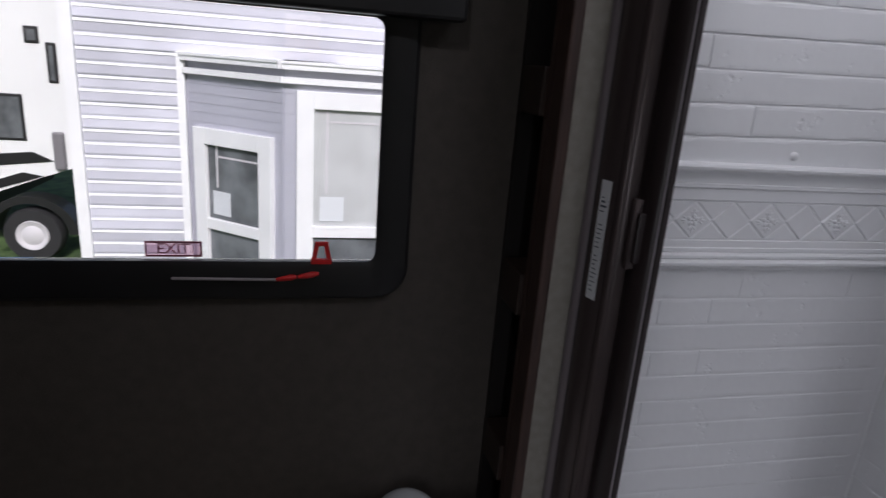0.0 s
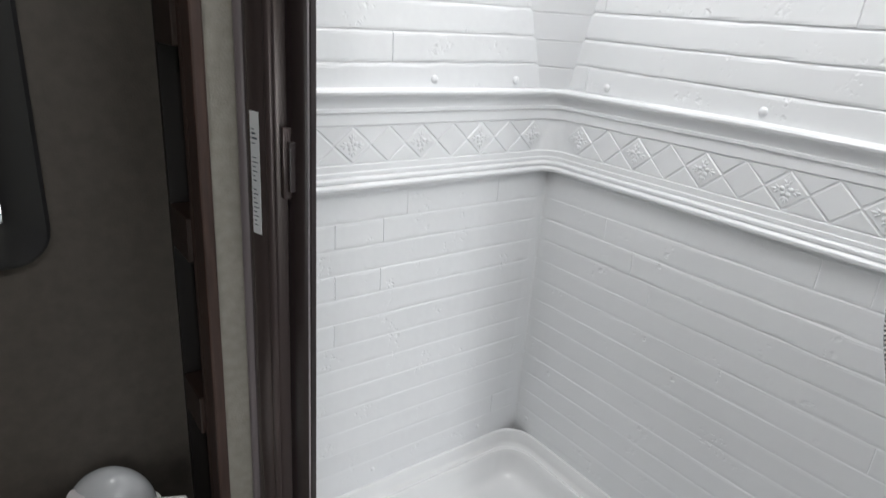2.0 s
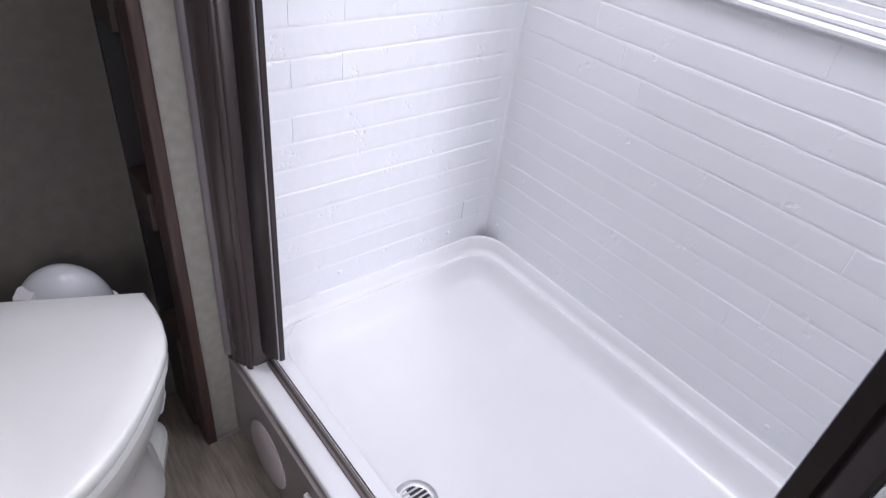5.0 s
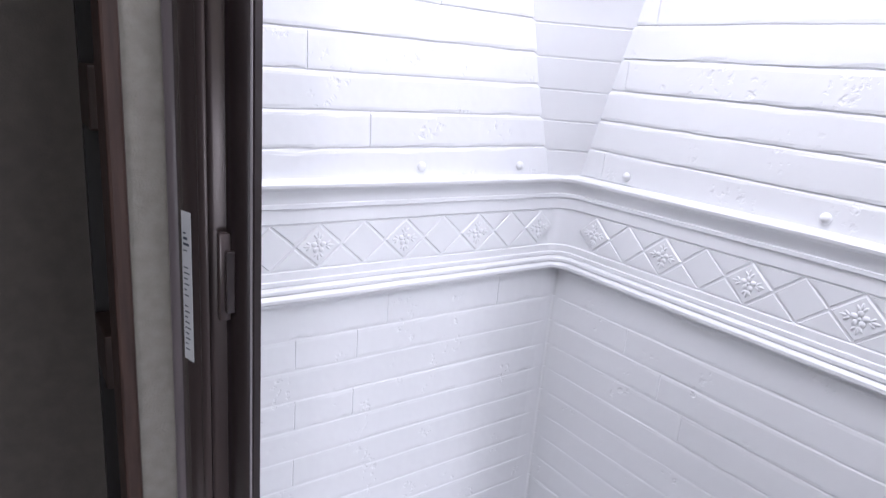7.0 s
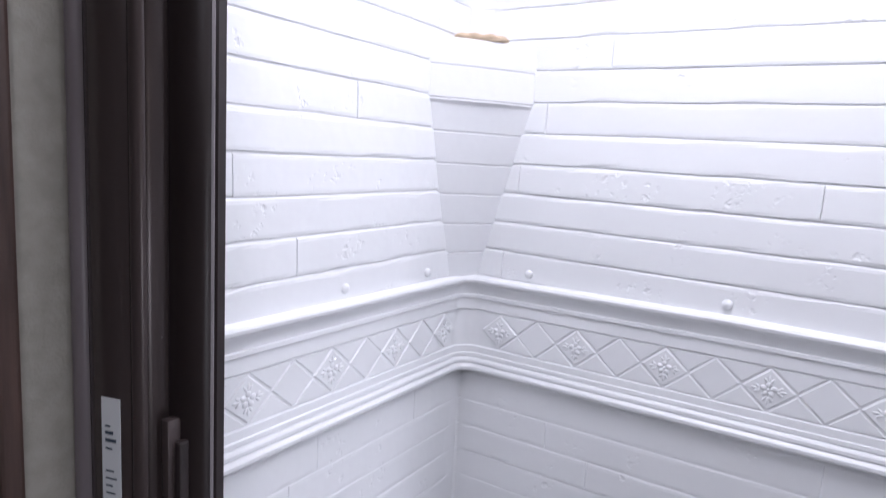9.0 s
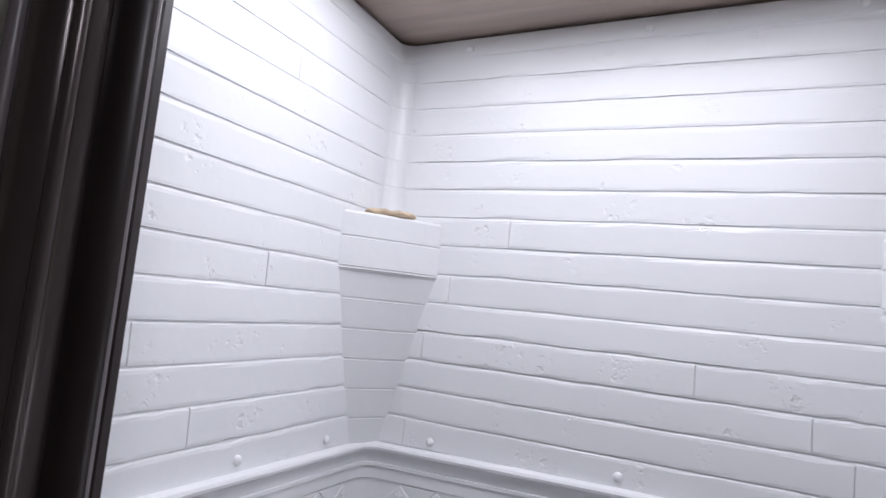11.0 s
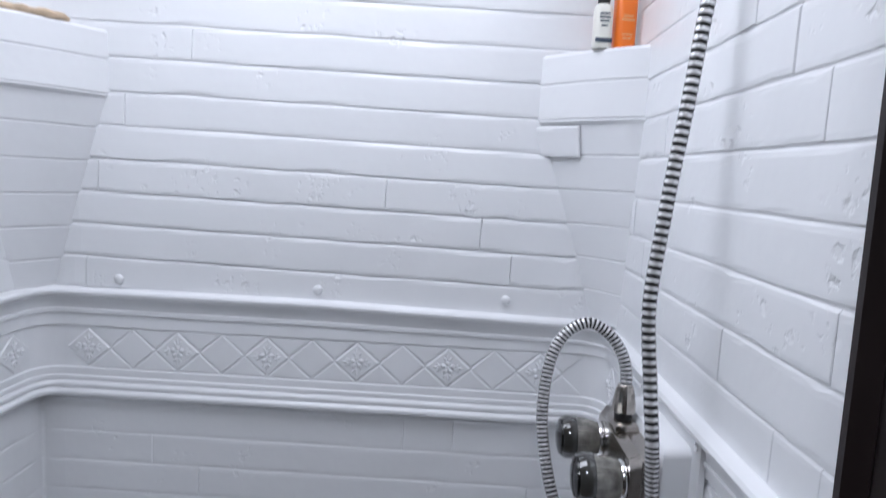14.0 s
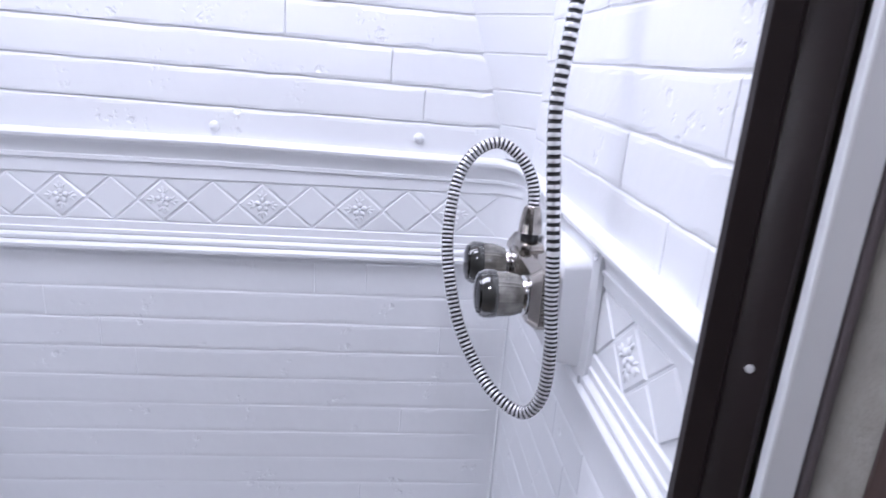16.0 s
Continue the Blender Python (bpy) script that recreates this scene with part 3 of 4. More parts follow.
jamb = thing("door_jamb", (0.90, 0.17, 0.246), "dark bronze strike jamb of the shower door", "door jamb")
part("strike", extrude_profile([(0.8937, 0.2060), (0.8947, 0.2020), (0.9080, 0.1985), (0.9110, 0.2010), (0.9150, 0.1960), (0.9270, 0.1885), (0.9305, 0.1890), (0.9305, 0.2065), (0.8990, 0.2075)], 0.251, 1.938), BRONZE_DARK, jamb, smooth=True)
for z in (0.45, 1.148, 1.75):
    part("screw", lathe([(0.0026, 0), (0.0023, 0.0012), (0.0005, 0.0016)], (0.9188, 0.1930, z), (-0.5, -0.86, 0), 10), ZINC, jamb)

# ---- toilet ----
toilet = thing("toilet", (0.10, -0.19, 0), "white plastic RV toilet with its lid closed", "toilet")
TOILET = Matrix.Translation((-0.070, -0.105, 0)) @ Matrix.Rotation(radians(-24.5), 4, "Z")


def seat_outline(length, half, back, count=40, grow=0.0):
    """D-shaped lid outline: straight back, round front; x runs forward."""
    pts = []
    for i in range(count + 1):
        a = math.pi * i / count - math.pi / 2
        s = (i / count - 0.5) * 2
        x = length * (1 - abs(math.sin(a)) ** 2.6) ** 0.5 if abs(math.sin(a)) < 1 else 0.0
        wide = half * math.sin(a)
        k = min(1.0, x / 0.17)
        y = wide * (back / half + (1 - back / half) * math.sin(k * math.pi / 2))
        pts.append((x * (1 + grow) - 0.5 * grow * length, y * (1 + grow)))
    return pts


def toilet_part(name, rings, material, label="", cap_start=True):
    bm = loft(rings, cap_start=cap_start)
    bmesh.ops.transform(bm, matrix=TOILET, verts=bm.verts)
    return part(name, bm, material, toilet, label, smooth=True)


def seat_ring(z, grow):
    return [(x, y, z) for x, y in seat_outline(0.437, 0.190, 0.130, grow=grow)]


toilet_part("lid", [seat_ring(0.418, -0.01), seat_ring(0.421, 0.0), seat_ring(0.437, 0.0), seat_ring(0.442, -0.010), seat_ring(0.4445, -0.03), seat_ring(0.447, -0.25), seat_ring(0.448, -0.6)], PORCELAIN, "closed glossy white lid")
toilet_part("seat", [seat_ring(0.396, -0.03), seat_ring(0.399, -0.012), seat_ring(0.414, -0.012), seat_ring(0.4172, -0.03)], PORCELAIN)
toilet_part("bowl", [[(0.03 + (x - 0.03) * k, y * w, z) for x, y in seat_outline(0.437, 0.190, 0.130)] for z, k, w in
            ((0.0, 0.70, 0.62), (0.02, 0.70, 0.62), (0.05, 0.64, 0.55), (0.14, 0.60, 0.52), (0.22, 0.68, 0.66), (0.30, 0.85, 0.86), (0.36, 0.93, 0.93), (0.392, 0.955, 0.955), (0.3955, 0.94, 0.94))], PORCELAIN)
toilet_part("base", [[(x, y, z) for x, y in rounded(-0.07 + i, 0.31 - i, -0.105 + i, 0.105 - i, 0.06, 6)] for z, i in ((0.0, 0.0), (0.018, 0.0), (0.026, 0.008))], PORCELAIN)


def dome(cx, cy, z0, rx, ry, rz, steps=8, sides=24):
    return [[(cx + rx * math.cos(radians(90 * k / steps)) * math.cos(2 * math.pi * i / sides), cy + ry * math.cos(radians(90 * k / steps)) * math.sin(2 * math.pi * i / sides),
              z0 + rz * math.sin(radians(90 * k / steps) * 0.97)) for i in range(sides)] for k in range(steps + 1)]


toilet_part("back_housing", [[(x, y, z) for x, y in rounded(-0.080, 0.02, -0.085, 0.075, 0.04, 6)] for z in (0.02, 0.30, 0.392)], PORCELAIN)
toilet_part("valve_dome", dome(-0.045, -0.012, 0.385, 0.050, 0.078, 0.090), mat("grey_white_plastic", (0.50, 0.52, 0.54), 0.2, vary=0.03), "rounded grey-white plastic cover behind the lid")
toilet_part("hinge_block", [[(x, y, z) for x, y in rounded(-0.035, 0.002, -0.075, -0.045, 0.006, 3)] for z in (0.39, 0.438, 0.444)], PLATE, "small plastic hinge block")
toilet_part("flush_pedal", [[(x, y, z) for x, y in rounded(0.06, 0.12, 0.10, 0.145, 0.01, 3)] for z in (0.25, 0.262)], PLATE)

# ---- shower valve on its box ----
valve = thing("shower_valve", (0.90, 0.523, 1.06), "nickel shower valve with two smoked knobs on a white wall box", "shower valve")


def valve_box():
    rings = []
    for x, s in ((XR - 0.004, 0.016), (XR - 0.0095, 0.016), (XR - 0.0105, 0.014), (XR - 0.011, 0.0), (0.892, -0.003), (0.886, -0.004), (0.8825, -0.008)):
        rings.append([(x, y, z) for y, z in rounded(0.442 - s, 0.600 + s, 1.014 - s, 1.130 + s, 0.010, 5)])
    return loft(rings)


part("wall_box", valve_box(), GEL, valve, "white plastic box", smooth=True)
for y in (0.4345, 0.6075):
    for z in (1.008, 1.136):
        part("screw", lathe([(0.0042, 0), (0.004, 0.0016), (0.0005, 0.0022)], (XR - 0.0105, y, z), (-1, 0, 0), 10), CHROME, valve)
body_bm = loft([[(x, y, z) for y, z in pts] for x, pts in (
    (0.8830, rounded(0.4450, 0.600, 1.052, 1.116, 0.010, 3)), (0.866, rounded(0.4450, 0.600, 1.052, 1.116, 0.010, 3)), (0.857, rounded(0.453, 0.592, 1.056, 1.108, 0.010, 3)))])
box(0.855, 0.8828, 0.512, 0.560, 1.108, 1.122, 0.005, bm=body_bm)
part("valve_body", body_bm, NICKEL, valve, "brushed nickel body", smooth=True)
for y in (0.473, 0.573):
    knob = part("knob", lathe([(0.0180, 0.0), (0.0205, 0.006), (0.0225, 0.014), (0.0236, 0.034), (0.0200, 0.0380)], (0.8535, y, 1.0810), (-1, 0, 0), 80, flute=0.014, flutes=36), SMOKE, valve, "fluted smoked acrylic knob", smooth=True)
    part("knob_end", lathe([(0.0243, 0.0), (0.0247, 0.001), (0.0246, 0.0110), (0.0222, 0.0158)], (0.8255, y, 1.0810), (-1, 0, 0), 40), SMOKE_END, knob, "dark smoked end of the knob", smooth=True)
    part("knob_cap", lathe([(0.0205, 0.0), (0.0200, 0.0025), (0.0140, 0.0045), (0.0005, 0.0055)], (0.8102, y, 1.0810), (-1, 0, 0), 28), CAPBLACK, knob, "black knob cap", smooth=True)
    part("knob_ring", lathe([(0.0200, 0.0), (0.0205, 0.003), (0.0195, 0.005)], (0.8565, y, 1.0810), (-1, 0, 0), 28), CHROME, knob, smooth=True)
part("collar", lathe([(0.0098, 0), (0.0098, 0.009)], (0.8695, 0.536, 1.1195), (0.03, 0.12, 1), 16), BLACK, valve, "black rubber collar")
part("hose_nut", lathe([(0.0128, 0.0), (0.0125, 0.010), (0.0105, 0.022), (0.0092, 0.028)], (0.8698, 0.537, 1.1285), (0.03, 0.12, 1), 16), NICKEL, valve)

# ---- hose ----
HOSE = [(0.8720, 0.545, 1.1410), (0.8730, 0.548, 1.1680), (0.8670, 0.552, 1.1910), (0.8520, 0.556, 1.2110), (0.8290, 0.558, 1.2220), (0.8040, 0.556, 1.2090), (0.7880, 0.550, 1.1800), (0.7810, 0.540, 1.1340),
        (0.7820, 0.528, 1.0940), (0.7940, 0.508, 1.0380), (0.8140, 0.488, 0.9960), (0.8350, 0.460, 0.9735), (0.8600, 0.440, 0.9660), (0.8750, 0.432, 0.9910), (0.8770, 0.430, 1.0410), (0.8720, 0.430, 1.0920),
        (0.8680, 0.430, 1.1400), (0.8630, 0.433, 1.1900), (0.8570, 0.438, 1.2650), (0.8630, 0.442, 1.3310), (0.8700, 0.445, 1.3890), (0.8770, 0.446, 1.4440), (0.8840, 0.446, 1.5110), (0.8900, 0.446, 1.5680),
        (0.8920, 0.446, 1.6350), (0.8880, 0.447, 1.6920), (0.8830, 0.448, 1.7120)]


def glide(points, per=24):
    """A smooth line through the points."""
    P = [Vector(p) for p in points]
    P = [2 * P[0] - P[1]] + P + [2 * P[-1] - P[-2]]
    out = []
    for i in range(1, len(P) - 2):
        for k in range(per):
            t = k / per
            out.append(0.5 * (2 * P[i] + (P[i + 1] - P[i - 1]) * t + (2 * P[i - 1] - 5 * P[i] + 4 * P[i + 1] - P[i + 2]) * t * t + (3 * P[i] - P[i - 1] - 3 * P[i + 1] + P[i + 2]) * t ** 3))
    return out + [P[-2]]


def even(line, step):
    out, left = [line[0]], step
    for a, b in zip(line, line[1:]):
        d = (b - a).length
        while left <= d:
            a = a.lerp(b, left / d)
            d = (b - a).length
            out.append(a.copy())
            left = step
        left -= d
    return out


def ribbed_tube(line, pitch, r_out, r_in, sides=10):
    """Coiled metal hose: rounded bright bands and dark gaps."""
    loose, taut = pitch
    pts = even(line[:16 * 24], loose / 4) + even(line[16 * 24:], taut / 4)
    bm = bmesh.new()
    rows = []
    side = Vector((0, 1, 0))
    for i, p in enumerate(pts):
        ahead = (pts[min(i + 1, len(pts) - 1)] - pts[max(i - 1, 0)]).normalized()
        side = (side - ahead * side.dot(ahead)).normalized()
        other = ahead.cross(side)
        r = (r_out, r_out, r_out, r_in)[i % 4]
        rows.append([bm.verts.new(p + r * (math.cos(2 * math.pi * k / sides) * side + math.sin(2 * math.pi * k / sides) * other)) for k in range(sides)])
    for i, (a, b) in enumerate(zip(rows, rows[1:])):
        for k in range(sides):
            f = bm.faces.new((a[k], a[(k + 1) % sides], b[(k + 1) % sides], b[k]))
            f.material_index = 1 if i % 4 in (2, 3) else 0
    bm.faces.new(rows[0]), bm.faces.new(rows[-1])
    return bm


hose = thing("shower_hose", (0.87, 0.55, 0.95), "coiled chrome shower hose looping from the valve to the hand shower", "shower hose")
part("coil", ribbed_tube(glide(HOSE), (0.0047, 0.0076), 0.0068, 0.0060), [HOSE_BRIGHT, HOSE_DARK], hose, smooth=True)
for i0, i1, stuff in ((0, 1, NICKEL), (-1, -2, BRONZE_DARK)):
    part("ferrule", lathe([(0.0086, 0.0), (0.0094, 0.003), (0.0094, 0.013), (0.0080, 0.016)], HOSE[i0], Vector(HOSE[i1]) - Vector(HOSE[i0]), 16), stuff, hose, "metal end ferrule", smooth=True)

# ---- hand shower and its bracket ----
bracket = thing("hand_shower_bracket", (0.91, 0.45, 1.70), "nickel wall bracket holding the hand shower", "shower bracket")
part("wall_wedge", loft([[(x, y, z) for y, z in rounded(y0, y1, z0, z1, 0.004, 3)] for x, y0, y1, z0, z1 in
                         ((0.9215, 0.454, 0.502, 1.708, 1.774), (0.914, 0.453, 0.502, 1.708, 1.774), (0.876, 0.436, 0.474, 1.716, 1.752), (0.869, 0.438, 0.470, 1.718, 1.748))]), SATIN, bracket, "satin metal wedge", smooth=True)
part("clamp_block", box(0.8600, 0.8685, 0.446, 0.462, 1.712, 1.736, 0.003), BRONZE_DARK, bracket, "dark plastic clamp block")
part("cradle", lathe([(0.0095, 0.0), (0.0108, 0.002), (0.0108, 0.016), (0.0095, 0.018)], (0.878, 0.4495, 1.714), (-0.22, 0.05, 1), 20), BRONZE_DARK, bracket, "dark plastic clamp", smooth=True)
hand_shower = thing("hand_shower", (0.874, 0.4505, 1.733), "chrome hand shower standing in its wall bracket", "hand shower")
part("handle", lathe([(0.0095, 0.0), (0.0115, 0.004), (0.0125, 0.03), (0.0120, 0.09), (0.0135, 0.11)], (0.8738, 0.4504, 1.7328), (-0.22, 0.05, 1), 20), CHROME, hand_shower, smooth=True)
part("spray_head", lathe([(0.012, 0.0), (0.020, 0.012), (0.036, 0.026), (0.037, 0.034), (0.034, 0.036)], (0.852, 0.4560, 1.838), (-0.9, -0.15, 0.1), 24), CHROME, hand_shower, smooth=True)

# ---- bottles and sponge on the shelves ----
SHELF_Z = 1.5788


RIGHT_SHELF_Z = SHELF_Z - 0.0095


def bottle(name, x, y, turn, half_w, half_d, height, cap_r, cap_h, colour, label_of, band):
    b = thing(name, (x, y, RIGHT_SHELF_Z), label_of, "bottle")
    m = Matrix.Translation((x, y, RIGHT_SHELF_Z)) @ Matrix.Rotation(radians(turn), 4, "Z")
    rings = []
    for z, k in ((0, 0.90), (0.003, 0.97), (0.008, 1.0), (height * 0.86, 1.0), (height * 0.95, 0.90), (height * 0.99, 0.66), (height, 0.55)):
        rings.append([(px * k, py * k, z) for px, py in rounded(-half_w, half_w, -half_d, half_d, half_d * 0.75, 5)])
    bm = loft(rings)
    bmesh.ops.transform(bm, matrix=m, verts=bm.verts)
    body = part("body", bm, colour, b, smooth=True)
    bm = lathe([(cap_r * 0.96, 0.0), (cap_r, 0.002), (cap_r, cap_h - 0.003), (cap_r * 0.9, cap_h), (0.0005, cap_h)], (0, 0, height), sides=20)
    bmesh.ops.transform(bm, matrix=m, verts=bm.verts)
    part("cap", bm, BLACK, b, "black cap", smooth=True)
    for z0, z1, w, ink in band:
        bm = box(-half_w * w, half_w * w, -half_d - 0.0006, -half_d - 0.0001, z0, z1)
        bmesh.ops.transform(bm, matrix=m, verts=bm.verts)
        part("print_bar", bm, ink, body)
    return b


PALE_INK = mat("pale_print", (0.75, 0.45, 0.20), 0.5)
bottle("shampoo_bottle", 0.896, 0.783, 8, 0.0155, 0.0130, 0.083, 0.0098, 0.0240, ORANGE, "orange plastic bottle with a black cap on the corner shelf",
       [(0.045, 0.047, 0.45, PALE_INK), (0.040, 0.042, 0.6, PALE_INK), (0.020, 0.0215, 0.5, PALE_INK), (0.015, 0.0165, 0.4, PALE_INK)])
bottle("lotion_bottle", 0.863, 0.773, 4, 0.0128, 0.0110, 0.061, 0.0085, 0.0200, CREAM, "cream plastic bottle with black cap and dark print",
       [(0.007, 0.013, 0.92, INK), (0.045, 0.0473, 0.55, INK), (0.040, 0.0423, 0.6, INK), (0.035, 0.0373, 0.5, INK), (0.029, 0.0308, 0.35, INK)])
sponge = thing("bath_sponge", (0.05, 0.772, SHELF_Z), "flat tan loofah bath pad lying on the corner shelf", "sponge")


def pad(cx, cy, z0, length, width, thick, turn):
    rings = []
    for z, k in ((0, 0.90), (0.3, 0.99), (0.6, 1.0), (0.85, 0.93), (1.0, 0.75), (1.06, 0.35)):
        ring = []
        for i in range(40):
            a = 2 * math.pi * i / 40
            rr = k * (1 + 0.03 * math.sin(5 * a + z * 3))
            p = Vector((length * rr * math.copysign(abs(math.cos(a)) ** 0.8, math.cos(a)), width * rr * math.sin(a), 0))
            p.rotate(Euler((0, 0, radians(turn))))
            ring.append((cx + p.x, cy + p.y, z0 + thick * z + 0.0015 * math.sin(9 * a)*z))
        rings.append(ring)
    return loft(rings)


part("pad", pad(0.046, 0.768, SHELF_Z + 0.0002, 0.047, 0.021, 0.0105, 42), FIBRE, sponge, smooth=True)
part("strap", box(0.024, 0.042, 0.750, 0.766, SHELF_Z + 0.0085, SHELF_Z + 0.0128, 0.0015), BEIGE, sponge)

# ---- outside the window ----
GROUND_Z = -1.12
tagged(part("ground", box(-300, 300, -300, 300, GROUND_Z - 0.3, GROUND_Z), GRASS), "short green grass ground outside", "ground", kind="structure")
house = thing("park_home", (-5.6, 0.5, GROUND_Z), "grey vinyl-sided park home with white trim and windows", "house")
HX = -4.60
part("wall", box(-7.0, HX - 0.03, -2.15, 3.2, GROUND_Z, 2.3), FINESIDING, house)
part("roof", box(-7.3, HX + 0.28, -2.45, 3.5, 2.3, 2.42), TRIM, house)
for k in range(30):
    z = GROUND_Z + 0.02 + k * 0.106
    lap = 0.006 if k % 2 else 0.0
    stop = 3.2 if z > 1.22 else -1.345
    bm = loft([[(HX - 0.03, y, z), (HX - 0.001 - lap, y, z), (HX - lap, y, z + 0.010), (HX - 0.011, y, z + 0.1055), (HX - 0.03, y, z + 0.1055)] for y in (-2.08, stop)])
    board = part("siding_board", bm, SIDING, house)
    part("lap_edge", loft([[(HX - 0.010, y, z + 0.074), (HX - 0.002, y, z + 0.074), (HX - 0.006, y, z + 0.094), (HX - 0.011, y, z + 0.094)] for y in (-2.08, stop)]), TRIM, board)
part("corner_board", box(HX - 0.04, HX + 0.03, -2.17, -2.08, GROUND_Z, 2.3), TRIM, house)
part("corner_board", box(HX - 0.035, HX + 0.02, -1.345, -1.285, GROUND_Z, 1.24), TRIM, house)

# the bay: a slanting side panel from the corner board, then a front panel; both are drawn flat on the wall's plane and swung out
BAY = math.atan(0.8)
SIDE_LONG = 1.017
SIDE = Matrix.Translation((HX, -1.285, 0)) @ Matrix.Rotation(-BAY, 4, "Z")
FRONT = Matrix.Translation((HX + SIDE_LONG * math.sin(BAY), -1.285 + SIDE_LONG * math.cos(BAY), 0))


def swung(m, bm):
    bmesh.ops.transform(bm, matrix=m, verts=bm.verts)
    return bm


for m, long in ((SIDE, SIDE_LONG), (FRONT, 2.6)):
    part("bay_wall", swung(m, box(-0.20, -0.03, 0.0, long, GROUND_Z, 1.20)), FINESIDING, house)
    for k in range(30):
        z = GROUND_Z + 0.02 + k * 0.075
        if z < 1.06:
            part("fine_board", swung(m, loft([[(-0.03, y, z), (-0.018, y, z), (-0.021, y, z + 0.074), (-0.03, y, z + 0.074)] for y in (0.0, long)])), FINESIDING, house)
    for z0, z1, out in ((1.075, 1.120, 0.03), (1.175, 1.215, 0.05)):
        part("head_board", swung(m, box(-0.028, out, 0.0, long, z0, z1)), TRIM, house)
    part("bay_roof", swung(m, box(-0.75, 0.06, 0.0, long, 1.2155, 1.235)), TRIM, house)


def house_window(m, y0, y1, z0, z1, rail, glass, wide=0.13):
    w = part("window", swung(m, box(-0.03, -0.005, y0 + 0.02, y1 - 0.02, z0 + 0.02, z1 - 0.02)), glass, house)
    for a, b, c, d in ((y0, y0 + wide, z0, z1), (y1 - wide, y1, z0, z1), (y0 + wide, y1 - wide, z1 - wide, z1), (y0 + wide, y1 - wide, z0, z0 + 0.10), (y0 + wide, y1 - wide, rail - 0.09, rail)):
        part("frame_bar", swung(m, box(-0.03, 0.03, a, b, c, d, 0.004)), TRIM, w)
    part("lower_sash", swung(m, box(-0.0048, -0.0015, y0 + wide + 0.004, y1 - wide - 0.004, z0 + 0.11, rail - 0.095)), DARKPANE, w, "dark lower pane")
    for a, b, c, d in ((y0 + wide + 0.09, y0 + wide + 0.11, rail + 0.27, z1 - wide - 0.01), (y0 + wide + 0.12, y1 - wide - 0.01, z1 - wide - 0.10, z1 - wide - 0.085)):
        part("inner_bar", swung(m, box(-0.0048, -0.0012, a, b, c, d)), PLATE, w)
    part("notice", swung(m, box(-0.0045, 0.001, y0 + wide + 0.05, y0 + wide + 0.24, rail + 0.04, rail + 0.24)), PAPER, w, "white paper notice")
    return w


house_window(SIDE, 0.092, 0.921, -0.80, 0.658, -0.095, DARKPANE)
house_window(FRONT, 0.104, 1.30, -0.80, 1.028, -0.022, BLIND)

camper = thing("camper", (-8, -5, GROUND_Z), "white travel trailer with dark windows and black stripes", "trailer")
CX = -6.5
part("body", loft([[(x, -9.5, -0.45), (x, -3.75, -0.45), (x, -3.10, -0.20), (x, -2.70, -0.06), (x, -2.66, 0.2), (x, -2.66, 2.1), (x, -2.8, 2.2), (x, -9.5, 2.2)] for x in (-9.0, CX)]), CAMPER, camper)
part("chassis", box(-8.9, CX - 0.25, -9.4, -3.9, -0.70, -0.30), BLACK, camper, "dark chassis under the trailer")
part("corner_box", box(CX - 0.1, CX + 0.06, -2.985, -2.875, -0.12, 0.29, 0.02), mat("grey_corner_box", (0.20, 0.19, 0.20), 0.5), camper, "grey box on the trailer corner")
for y0, y1, z0, z1 in ((-4.3, -3.24, 0.18, 0.67), (-3.16, -3.02, 1.19, 1.36), (-2.97, -2.87, 0.80, 1.21)):
    w = part("window", box(CX - 0.02, CX + 0.012, y0, y1, z0, z1, 0.01), BLACK, camper)
    part("pane", box(CX + 0.0125, CX + 0.015, y0 + 0.03, y1 - 0.03, z0 + 0.03, z1 - 0.03), DARKPANE, w)
for tip, z, h, slant in ((-3.00, -0.03, 0.12, 0.10), (-3.12, -0.20, 0.05, 0.28)):
    part("stripe", loft([[(CX + k, tip - 1.9, z - slant * 2.2), (CX + k, tip, z), (CX + k, tip - 0.20, z + h * 0.8), (CX + k, tip - 1.9, z - slant * 2.2 + h * 1.3)] for k in (0.003, 0.010)]), BLACK, camper)
part("fender", loft([[(CX + k, -3.22 + 0.46 * math.cos(a), -0.80 + 0.42 * math.sin(a)) for a in [math.pi * i / 16 for i in range(17)]] + [(CX + k, -3.22 + 0.37 * math.cos(a), -0.80 + 0.34 * math.sin(a)) for a in [math.pi * i / 16 for i in range(16, -1, -1)]] for k in (-0.05, 0.22)]), BLACK, camper)
wheel = part("wheel", lathe([(0.17, 0.0), (0.28, 0.01), (0.30, 0.05), (0.30, 0.16), (0.28, 0.20), (0.17, 0.20)], (CX, -3.22, GROUND_Z + 0.30), (1, 0, 0), 32), TYRE, camper, "black rubber tyre", smooth=True)
part("rim", lathe([(0.17, 0.0), (0.16, 0.03), (0.11, 0.01), (0.06, 0.03), (0.001, 0.035)], (CX + 0.19, -3.22, GROUND_Z + 0.30), (1, 0, 0), 24), PLATE, wheel, "steel rim", smooth=True)

